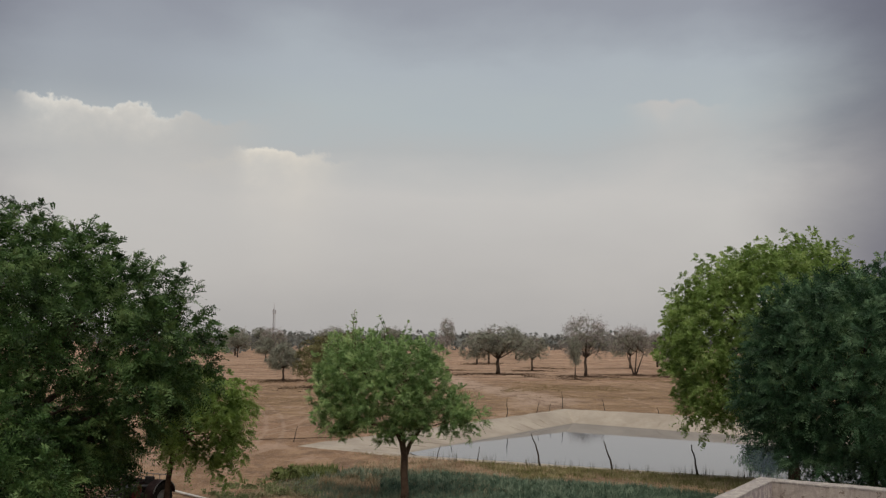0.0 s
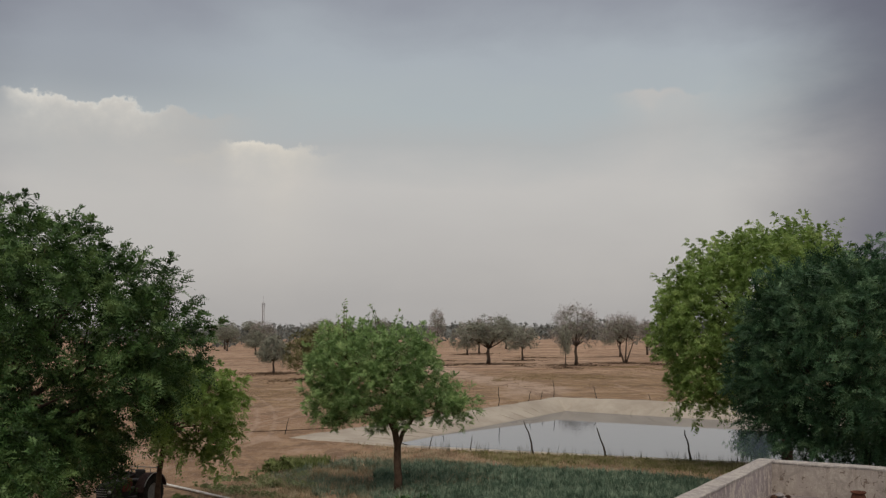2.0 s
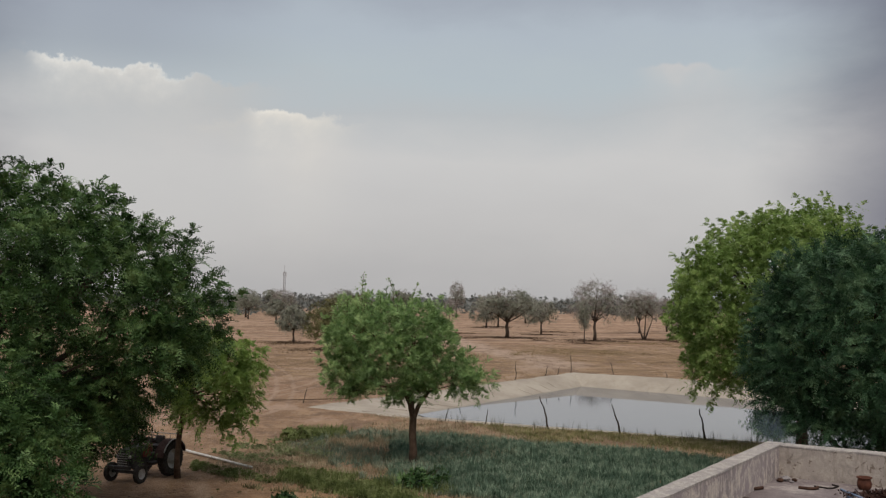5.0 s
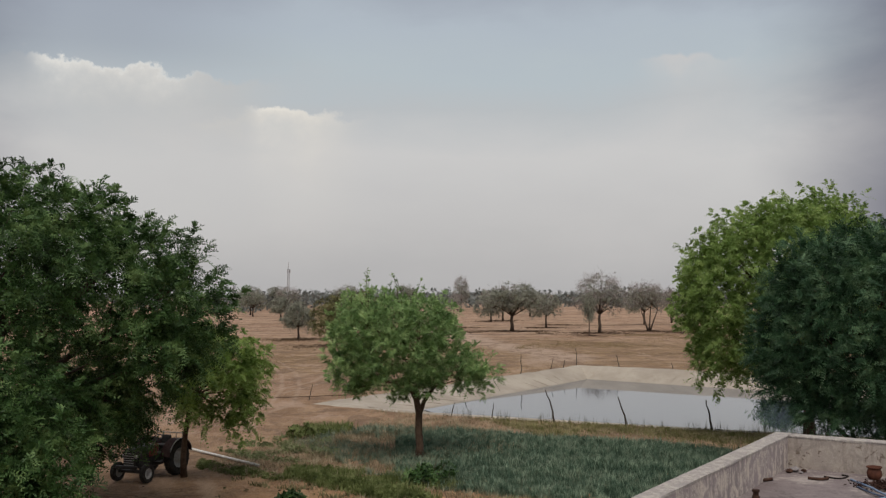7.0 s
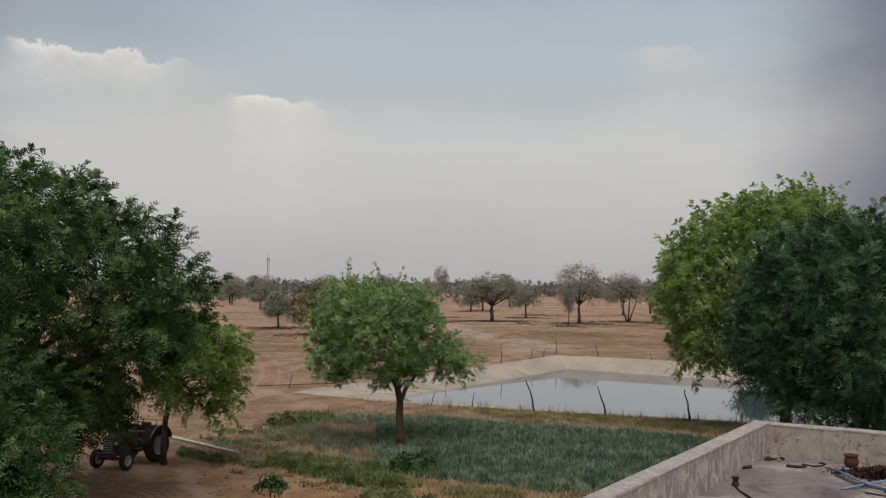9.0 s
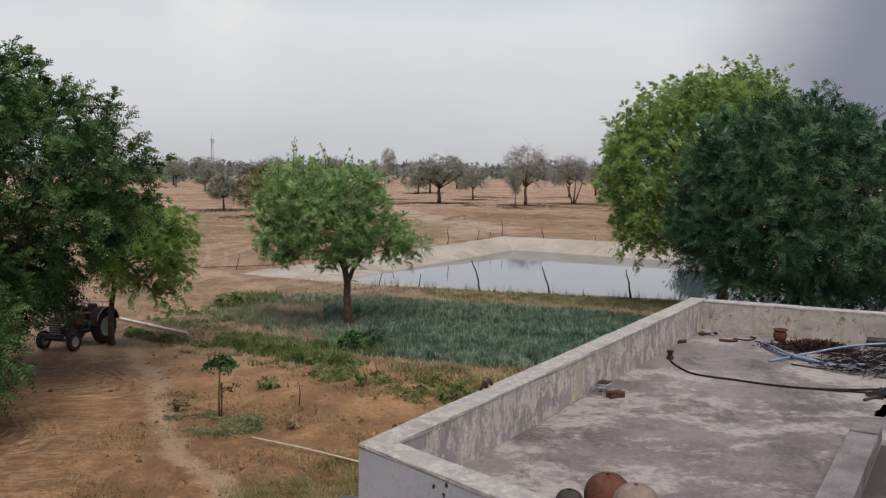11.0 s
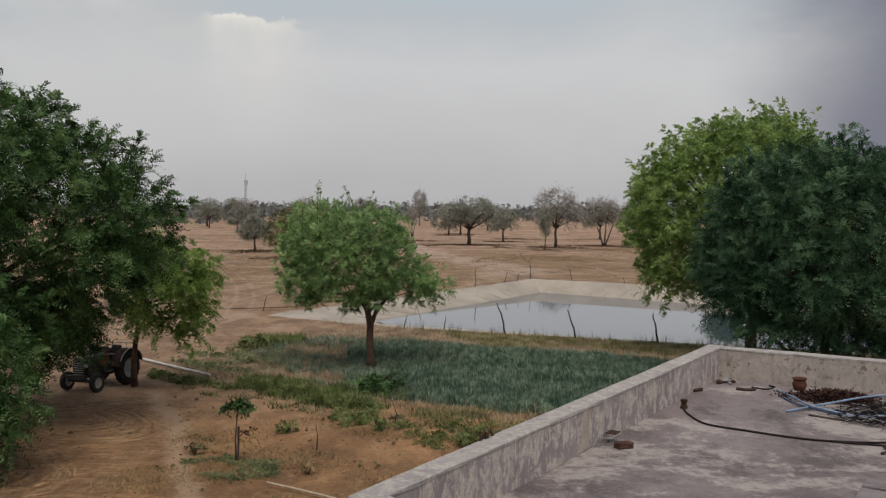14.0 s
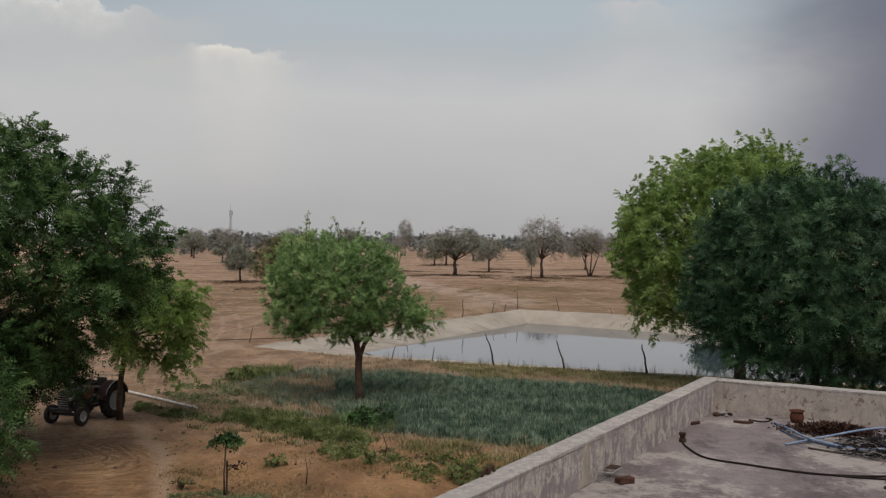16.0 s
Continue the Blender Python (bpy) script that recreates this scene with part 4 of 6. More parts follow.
# young shade tree standing in the crop
_c = (-0.8, 41.6)
tree("shade_tree", (*_c, gz(*_c) - 0.05),
     [([(0, 0, 0), (0.03, 0.02, 0.6), (-0.02, 0, 1.3), (0.0, 0, 2.0), (-0.12, 0, 2.6), (-0.42, 0, 3.2)], [0.20, 0.165, 0.155, 0.15, 0.13, 0.10]),
      ([(0.0, 0, 1.9), (0.22, 0.1, 2.5), (0.65, 0.1, 3.1)], [0.11, 0.09, 0.07]), ([(-0.05, 0, 2.3), (-0.1, 0.1, 3.0), (0.05, 0.1, 3.7)], [0.10, 0.085, 0.065])],
     [((-1.0, 0, 5.3), (2.4, 2.4, 1.7)), ((-2.3, 0.3, 4.7), (1.6, 1.7, 1.4)), ((0.3, 0, 5.0), (1.6, 1.9, 1.6)), ((2.1, -0.2, 3.95), (1.1, 1.1, 0.75)), ((-0.3, -0.4, 3.25), (1.2, 1.0, 0.5)), ((1.3, 0, 4.3), (1.1, 1.2, 0.8)), ((-2.7, 0.1, 3.2), (0.7, 0.8, 0.45)),
      ((-1.9, -0.4, 3.8), (1.5, 1.4, 0.7)), ((0.2, -0.5, 3.8), (1.5, 1.4, 0.7)), ((-1.9, 0, 6.25), (1.5, 1.6, 0.95)), ((-0.4, 0.1, 6.1), (1.3, 1.5, 0.95)), ((-3.0, 0.2, 4.2), (1.0, 1.2, 0.9)), ((0.7, 0, 6.0), (1.0, 1.3, 1.0)), ((2.5, 0, 3.6), (0.7, 0.8, 0.5)), ((-3.2, 0, 5.6), (0.8, 1.0, 0.8))],
     LEAF_MID, BARK_B, "young shade tree with bright green feathery foliage in the crop", 11, 0, 0.30, 6, 0.076, 0.043, 0.22,
     plume=(0.33, 9, 0.42, 0.6, 1.1, 3.5, 0.8), per_volume=10, spread=0.46, limbs=22, twigs=90, inner=0.3, filling=0.10, spikes=[(-2.3, 0, 7.1, 1.15), (-2.2, 0.1, 7.0, 0.9), (-0.85, 0.2, 7.0, 1.05), (-0.72, 0.1, 6.9, 0.85), (-0.2, 0.3, 6.9, 0.85), (-2.45, 0.2, 7.0, 0.55), (-1.2, 0.1, 7.1, 0.45), (-2.9, -0.3, 6.8, 0.35), (0.7, 0, 6.6, 0.45), (-1.5, 0.1, 7.0, 0.4)])

# great dark tree beside the yard
_c = (-14.0, 30.0)
tree("neem_tree", (*_c, gz(*_c) - 0.05),
     [([(0, 0, 0), (0.1, 0, 1.2), (0.0, 0.1, 2.4), (0.2, 0, 3.4)], [0.45, 0.36, 0.33, 0.30])],
     [((0.6, 0, 7.6), (4.4, 4.3, 3.4)), ((5.3, 0.5, 6.2), (1.9, 2.6, 1.9)), ((3.5, 0.2, 8.4), (2.0, 2.4, 1.7)), ((4.9, 0.3, 7.6), (1.9, 2.4, 1.55)), ((-2.0, 0, 7.1), (4.2, 4.5, 4.1)), ((2.5, 0, 4.2), (2.2, 2.4, 1.7)), ((-0.6, 0, 9.5), (2.4, 2.4, 1.4)), ((0.2, -3.2, 4.2), (3.0, 2.4, 2.6)),
      ((2.3, -4.5, 3.3), (2.1, 1.7, 2.5)), ((-1.0, -4.0, 3.0), (3.0, 2.2, 2.7)), ((2.3, 3.0, 3.3), (1.4, 1.5, 1.5)), ((3.1, 4.5, 2.45), (0.9, 0.8, 0.85)), ((3.3, 1.2, 4.5), (1.9, 2.0, 1.6)), ((-0.5, 1.0, 3.6), (3.0, 2.6, 2.2)), ((3.7, -5.0, 2.4), (1.6, 1.5, 1.9)), ((1.4, -5.4, 1.9), (2.0, 1.5, 1.7))],
     LEAF_DARK, BARK_D, "large dark green neem tree overhanging the yard", 21, 0, 0.58, 6, 0.128, 0.054, 0.42,
     plume=(0.53, 11, 0.45, 0.5, 1.7, 3.0, 0.9), per_volume=4.2, spread=0.92, limbs=20, twigs=70, inner=0.35)

# smaller bright tree at the tractor
_c = (-9.78, 37.5)
tree("small_tree", (*_c, gz(*_c) - 0.05),
     [([(0, 0, 0), (-0.04, 0, 0.8), (0.02, 0, 1.6), (0.15, 0, 2.5), (0.4, 0, 3.2)], [0.14, 0.11, 0.10, 0.09, 0.085])],
     [((1.2, 0, 4.2), (1.7, 1.7, 1.5)), ((2.3, 0, 4.2), (0.85, 1.1, 1.0)), ((2.2, 0, 3.2), (0.8, 1.0, 0.9)), ((0.6, -0.2, 3.1), (1.2, 1.2, 0.9)), ((1.9, -0.2, 2.4), (0.5, 0.6, 0.6))],
     LEAF_SPRING, BARK_B, "small bright green tree beside the tractor", 31, 0, 0.32, 5, 0.10, 0.060, 0.5,
     plume=(0.36, 9, 0.4, 0.3, 0.6, 3.2, 0.6), per_volume=9, spread=0.42, limbs=12, twigs=40, inner=0.3)

# broad-leaved olive tree on the pond bank
_c = (17.9, 46.6)
tree("broadleaf_tree", (*_c, gz(*_c) - 0.05),
     [([(0, 0, 0), (0, 0, 1.4), (0.1, 0, 2.8), (-0.1, 0, 4.0)], [0.30, 0.25, 0.22, 0.20])],
     [((-0.6, 0, 8.2), (3.6, 3.0, 3.4)), ((-3.7, 0, 7.1), (2.5, 2.4, 2.8)), ((-1.9, 0, 9.3), (2.4, 2.2, 2.1)), ((-3.5, 0, 4.8), (2.1, 2.0, 2.0)), ((1.0, 0, 10.0), (2.1, 1.8, 1.8)), ((-4.0, 0, 8.6), (1.75, 1.8, 1.6)), ((2.5, 0, 7.5), (2.5, 2.5, 3.0))],
     LEAF_LIME, BARK_D, "tall olive-green broad-leaved tree on the pond bank", 41, 0, 0.34, 4, 0.108, 0.075, 0.35,
     plume=(0.36, 8, 0.55, 0.6, 0.8, 4.0, 0.55), per_volume=5.5, spread=0.74, limbs=16, twigs=60, inner=0.35, spikes=[(-0.7, 0, 11.0, 0.9), (1.7, 0, 11.6, 0.6), (-2.4, 0, 10.6, 0.7), (4.2, 0, 10.4, 1.0), (0.5, 0, 11.4, 0.7), (-3.9, 0, 9.9, 0.6), (2.8, 0, 10.9, 0.7)])

# dense dark tree behind the roof
_c = (17.4, 37.6)
tree("dense_tree", (*_c, gz(*_c) - 0.05),
     [([(0, 0, 0), (0.2, 0, 0.9), (0.1, 0, 1.9), (0.0, 0, 2.8)], [0.24, 0.20, 0.18, 0.17]),
      ([(0.3, 0.2, 0), (0.9, 0.3, 1.0), (1.9, 0.2, 2.3)], [0.13, 0.10, 0.08]),
      ([(-0.2, -0.1, 0), (-1.1, -0.2, 1.1), (-2.2, 0, 2.2)], [0.12, 0.09, 0.07])],
     [((0.3, 0, 6.2), (4.5, 4.2, 3.4)), ((-2.8, 0, 4.6), (2.0, 2.5, 2.1)), ((-2.3, 0, 6.9), (2.2, 2.6, 2.1)), ((3.0, 0, 5.5), (3.2, 3.6, 3.2)), ((0.3, -2.2, 4.9), (3.4, 2.3, 2.2)), ((-0.3, 0, 7.9), (3.0, 3.0, 1.9)), ((3.5, -1, 3.9), (3.0, 2.6, 1.7)), ((-0.6, -1.2, 2.9), (3.2, 1.8, 1.0)), ((2.4, -0.6, 2.4), (2.8, 1.8, 1.1))],
     LEAF_DEEP, BARK_D, "dense dark blue-green round-crowned tree behind the roof", 51, 0, 0.62, 7, 0.14, 0.052, 0.30,
     plume=(0.52, 11, 0.5, 0.4, 1.3, 2.3, 0.75), per_volume=4.2, spread=0.92, limbs=20, twigs=80, inner=0.4)


# ---- scattered field trees: five kinds built once, then copied ----
def field_tree(name, height, lobes, leaf, label, seed, stems=None, sprays=420, trans_twigs=0):
    if stems is None:
        stems = [([(0, 0, -0.1), (0.08, 0, height * 0.12), (-0.05, 0, height * 0.24), (0.05, 0, height * 0.33)], [0.30, 0.24, 0.21, 0.18])]
    root = tree(name, (0, 0, 0), stems, lobes, leaf, BARK_G, label, seed, int(sprays * 3.0), 0.8, 8, 0.27, 0.13, 0.3,
                per_volume=6, spread=0.75, limbs=12, twigs=30, inner=0.35, group="scattered field trees")
    if trans_twigs:
        rng = np.random.default_rng(seed + 1)
        cs, outs = clumps(rng, [((c[0], c[1], c[2] + 0.2), (r[0], r[1], r[2] * 1.02)) for c, r in lobes], 12, 0.75)
        la = leaf_array(rng, cs, outs * 1.6, trans_twigs, 1.1, 5, 0.7, 0.05, -0.1, 0.3)
        tagged(part("twig_haze", fast_mesh("twig_haze", la, 4, TWIG_PALE), root, "leafless mauve-grey twigs"), kind="stuff")
    return root


def stand(proto, x, y, scale, turn, wide=1.0):
    m = pose(x, y, gz(x, y) - 0.03, 0, 0, turn) @ Matrix.Diagonal((scale * wide, scale * wide, scale, 1))
    return copy_thing(proto, m)


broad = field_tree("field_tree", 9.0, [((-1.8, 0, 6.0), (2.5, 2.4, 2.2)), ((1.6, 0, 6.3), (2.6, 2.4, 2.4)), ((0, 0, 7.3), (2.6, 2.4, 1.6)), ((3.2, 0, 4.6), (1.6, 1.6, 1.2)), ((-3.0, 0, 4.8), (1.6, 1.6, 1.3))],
                   LEAF_GREY, "dusty, haze-paled grey-green field tree on bare soil", 61, sprays=290, trans_twigs=200)
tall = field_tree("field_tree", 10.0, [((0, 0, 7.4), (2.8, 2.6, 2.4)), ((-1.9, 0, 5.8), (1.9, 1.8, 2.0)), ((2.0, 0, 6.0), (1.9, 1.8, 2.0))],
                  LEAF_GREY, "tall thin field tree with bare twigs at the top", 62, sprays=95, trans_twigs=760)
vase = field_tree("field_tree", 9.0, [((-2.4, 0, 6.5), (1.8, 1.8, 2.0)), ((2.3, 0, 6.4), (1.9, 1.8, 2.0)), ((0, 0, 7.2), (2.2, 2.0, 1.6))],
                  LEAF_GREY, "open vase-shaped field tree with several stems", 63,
                  stems=[([(0, 0, -0.1), (-0.5, 0, 1.6), (-1.4, 0, 4.2)], [0.2, 0.15, 0.09]), ([(0.15, 0, -0.1), (0.3, 0, 1.8), (0.5, 0, 4.6)], [0.2, 0.15, 0.09]), ([(0.3, 0, -0.1), (0.9, 0, 1.6), (1.9, 0, 4.3)], [0.18, 0.14, 0.08])],
                  sprays=60, trans_twigs=620)
round_tree = field_tree("field_tree", 6.2, [((-1.0, 0, 4.0), (1.8, 1.8, 1.5)), ((1.1, 0, 4.0), (1.8, 1.8, 1.5)), ((0, 0, 4.8), (1.7, 1.7, 1.2)), ((2.1, 0, 3.0), (0.8, 0.9, 0.7)), ((-2.1, 0, 3.0), (0.8, 0.9, 0.7))],
                        LEAF_GREY, "small round dusty, haze-paled grey-green field tree", 64, sprays=300, trans_twigs=60,
                        stems=[([(0, 0, -0.1), (0.06, 0, 0.8), (-0.04, 0, 1.6), (0.03, 0, 2.1)], [0.26, 0.2, 0.17, 0.15])])
olive = field_tree("field_tree", 8.5, [((0, 0, 5.6), (2.9, 2.6, 2.5)), ((-1.8, 0, 4.3), (2.0, 2.0, 1.8)), ((1.8, 0, 4.5), (2.0, 2.0, 1.8))],
                   LEAF_OLIVE, "olive-brown field tree behind the crop", 65, sprays=400)


def place(proto, x, y, scale=1.0, wide=1.0):
    proto.matrix_basis = pose(x, y, gz(x, y) - 0.03, 0, 0, 0) @ Matrix.Diagonal((scale * wide, scale * wide, scale, 1))


for _p, _spots in (
        (broad, [(22.65, 205.7, 0.80, 40, 1.1), (13.2, 252, 0.93, 80, 1.0), (-58.2, 295, 0.85, 200, 1.1), (-78.6, 452, 1.2, 120, 1.1), (-66, 330, 1.05, 70, 1.2), (49, 230, 1.0, 15, 1.0), (46, 175, 0.6, 15, 1.2), (-92, 380, 1.0, 10, 1.0), (-30, 300, 1.05, 33, 1.1), (-12, 330, 1.08, 150, 1.1), (28, 300, 0.9, 150, 1.2), (17, 262, 0.95, 230, 1.1), (25.1, 161.3, 0.80, 100, 0.46)]),
        (tall, [(-50, 310, 0.9, 30, 1.2), (7.2, 345, 1.25, 10, 0.6)]),
        (vase, [(58, 240, 0.9, 60, 1.0), (3.4, 235, 0.76, 140, 0.85)]),
        (round_tree, [(-42, 250, 1.0, 60, 1.0)]),
        (olive, [(-10.8, 138, 0.91, 90, 0.9)])):
    for _x, _y, _s, _t, _w in _spots:
        stand(_p, _x, _y, _s, _t, _w)
place(broad, 13.57, 182.6, 1.0, 1.5)
place(tall, 28.84, 173.4, 1.04, 1.12)
place(vase, 39.64, 182.4, 0.98)
place(round_tree, -22.0, 147.8, 0.93, 0.84)
place(olive, -14.4, 129.0, 0.82)


def build_litter_and_shade():
    """Fallen twigs and dust mounds round the field trees, darkened as their ground shade."""
    rng = np.random.default_rng(73)
    xs, ys = [], []
    for cx, cy, wide, n in ((13.57, 182.6, 7.0, 420), (22.65, 205.7, 5.0, 260), (28.84, 173.4, 6.0, 300), (39.64, 182.4, 7.0, 360), (-22.0, 147.8, 4.5, 300), (-14.4, 129.0, 5.0, 200), (25.1, 161.3, 3.0, 120),
                            (13.2, 252.0, 6.0, 240), (46.0, 175.0, 5.0, 200), (17.0, 262.0, 6.0, 240), (28.0, 228.0, 5.0, 220), (4.0, 205.0, 4.0, 160), (18.5, 172.0, 1.6, 60), (6.0, 178.0, 1.4, 60), (-18.0, 176.0, 3.0, 100)):
        xs.append(cx + rng.normal(size=n) * wide * 0.5)
        ys.append(cy + rng.normal(size=n) * 2.6)
    x, y = np.concatenate(xs), np.concatenate(ys)
    v = []
    for n_each, h in ((4, 0.09),):
        k = len(x) * n_each
        bx, by = np.repeat(x, n_each) + rng.normal(size=k) * 0.3, np.repeat(y, n_each) + rng.normal(size=k) * 0.3
        a, w, hh = rng.uniform(0, 2 * np.pi, k), rng.uniform(0.08, 0.22, k), h * rng.uniform(0.3, 1.2, k)
        z = ground_z(bx, by)
        v = np.stack([np.stack([bx - np.cos(a) * w, by - np.sin(a) * w, z - 0.02], 1), np.stack([bx + np.cos(a) * w, by + np.sin(a) * w, z - 0.02], 1), np.stack([bx + np.sin(a) * w, by, z + hh], 1)], 1).reshape(-1, 3)
    tagged(new("litter_and_shade", fast_mesh("litter_and_shade", v, 3, LITTER_SHADE)), "dark twig litter and painted tree shade on the soil under the field trees", "litter", kind="stuff")


build_litter_and_shade()


def build_far_woods():
    """The belt of trees along the horizon, too far to count."""
    rng = np.random.default_rng(71)
    arrays = []
    for _ in range(900):
        y = rng.uniform(380, 1000)
        x = rng.uniform(-0.62, 0.62) * y
        h = rng.uniform(6.0, 11.0)
        w = h * rng.uniform(0.45, 0.9)
        z = gz(x, y)
        n = 7
        cs = np.array([x, y, z + h * 0.46]) + rng.normal(size=(n, 3)) * np.array([w * 0.45, w * 0.45, h * 0.16])
        outs = rng.normal(size=(n, 3))
        arrays.append(leaf_array(rng, cs, outs, 36, 1.2, 3, 1.45, 1.0, 0.1, 1.3))
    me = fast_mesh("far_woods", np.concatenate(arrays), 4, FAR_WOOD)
    tagged(new("far_woods", me), "hazy belt of distant scrub trees along the horizon", "woodland", kind="stuff")


build_far_woods()


def build_mast(x, y, top, name="lattice_mast", label="thin grey lattice telephone mast on the horizon"):
    z = gz(x, y)
    root = thing(name, (x, y, z), 0, label, "mast")
    legs = []
    for a in range(3):
        c, s = math.cos(a * 2.094 + 0.4), math.sin(a * 2.094 + 0.4)
        part("leg", mesh_of("leg", *tube([(c * 0.9, s * 0.9, 0), (c * 0.45, s * 0.45, top * 0.86)], 0.13, 5), MAST), root)
    br = []
    for i in range(16):
        t0, t1 = i / 16, (i + 1) / 16
        for a in range(3):
            r0, r1 = 0.9 - 0.45 * t0, 0.9 - 0.45 * t1
            a0, a1 = a * 2.094 + 0.4, (a + 1) * 2.094 + 0.4
            br.append(tube([(math.cos(a0) * r0, math.sin(a0) * r0, top * 0.86 * t0), (math.cos(a1) * r1, math.sin(a1) * r1, top * 0.86 * t1)], 0.05, 4))
    part("bracing", mesh_of("bracing", *joined(br), MAST), root)
    part("rod", mesh_of("rod", *tube([(0, 0, top * 0.84), (0, 0, top)], 0.1, 5), MAST), root)
    for i in range(3):
        a = i * 2.094
        part_bm("antenna", box_bm(0.35, 0.25, 2.2, 0.03, (math.cos(a) * 0.8, math.sin(a) * 0.8, top * 0.80)), MAST, root)


build_mast(-78.7, 490.0, 23.5)
build_mast(-122.0, 560.0, 13.0, "utility_pole", "thin grey pole on the horizon")


# ---- fence sticks and rails round the pond ----
def crooked_stick(x, y, h, lean, seed, r=0.05, label="crooked dead branch fence post at the pond"):
    rnd = random.Random(seed)
    pts = [Vector((0, 0, -0.15))]
    n = 6
    for i in range(1, n + 1):
        t = i / n
        pts.append(Vector((lean * t * h + rnd.uniform(-0.06, 0.06) * h * 0.5, rnd.uniform(-0.05, 0.05), h * t)))
    ob = new("fence_post", mesh_of("fence_post", *tube(pts, [r * (1 - 0.55 * i / n) for i in range(n + 1)], 7), STICK, True))
    ob.matrix_world = pose(x, y, gz(x, y) + 0.03)
    return tagged(ob, label, "fence post", "crooked fence posts at the pond")


for _i, (_x, _y, _h, _l) in enumerate([(6.4, 53.0, 1.75, -0.27), (10.1, 51.8, 1.5, -0.28), (14.15, 49.75, 1.55, -0.22), (0.7, 55.8, 0.75, 0.3), (3.0, 54.85, 0.8, 0.2), (-8.73, 64.4, 1.0, 0.28),
                                       (19.2, 47.6, 1.4, 0.1)]):
    crooked_stick(_x, _y, _h, _l, 100 + _i, 0.06 if _h > 1.2 else 0.035)
for _i, (_x, _y, _h, _l) in enumerate([(6.85, 80.7, 1.9, 0.02), (9.75, 84.7, 1.2, 0.2), (11.0, 86.2, 1.1, 0.25), (12.9, 90.2, 1.9, -0.06), (16.6, 88.4, 1.4, -0.25), (21.0, 86.2, 0.8, -0.2), (26.0, 83.0, 1.2, 0.1), (2.0, 77.0, 1.3, 0.1)]):
    crooked_stick(_x, _y, _h, _l, 200 + _i, 0.045, "thin crooked fence post on the far bank")
_rail = new("fallen_rail", mesh_of("fallen_rail", *tube(curve_points([(-11.0, 64.9, 0.1), (-8.5, 65.1, 0.16), (-5.6, 65.6, 0.22)], 8), 0.03, 6), BARK_B, True))
tagged(_rail, "thin dark rail lying on the sand beside the pond", "rail")


# ---- crop, weeds and grass ----
def blades(rng, x, y, z, n_each, height, width, lean, clump):
    """Bent grass blades: three-cornered faces, n_each to a tuft."""
    k = len(x) * n_each
    bx = np.repeat(x, n_each) + rng.normal(size=k) * clump
    by = np.repeat(y, n_each) + rng.normal(size=k) * clump
    bz = np.repeat(z, n_each)
    h = np.repeat(height * rng.uniform(0.6, 1.25, len(x)), n_each) * rng.uniform(0.65, 1.15, k)
    a = rng.uniform(0, 2 * np.pi, k)
    w = width * rng.uniform(0.7, 1.3, k) * 0.5
    tipx, tipy = bx + np.cos(a + 1.2) * h * lean * rng.uniform(0.2, 1.2, k), by + np.sin(a + 1.2) * h * lean * rng.uniform(0.2, 1.2, k)
    v = np.stack([np.stack([bx - np.cos(a) * w, by - np.sin(a) * w, bz - 0.02], 1), np.stack([bx + np.cos(a) * w, by + np.sin(a) * w, bz - 0.02], 1), np.stack([tipx, tipy, bz + h], 1)], 1)
    return v.reshape(-1, 3)


def sow(name, poly, n, n_each, height, width, lean, clump, mat, label, category, seed, patch=0.0, freq=0.35, rows=0.0):
    rng = np.random.default_rng(seed)
    p = np.array(poly)
    x = rng.uniform(p[:, 0].min(), p[:, 0].max(), n * 3)
    y = rng.uniform(p[:, 1].min(), p[:, 1].max(), n * 3)
    if rows:
        t = (y + 0.38 * x) / rows
        y = y + (np.round(t) - t) * rows * 0.75
    ok = inside(list(poly), x, y) & (np.hypot(x + 0.8, y - 41.5) > 0.45)
    if patch:
        f = np.sin(x * freq + 2.1 * np.sin(y * freq * 0.8)) + np.sin(y * freq * 1.9 + 1.4 * np.sin(x * freq * 1.3 + 1)) + rng.normal(size=len(x)) * 0.5
        ok &= f > patch
    x, y = x[ok][:n], y[ok][:n]
    me = fast_mesh(name, blades(rng, x, y, ground_z(x, y), n_each, height, width, lean, clump), 3, mat)
    return tagged(new(name, me), label, category, kind="stuff")


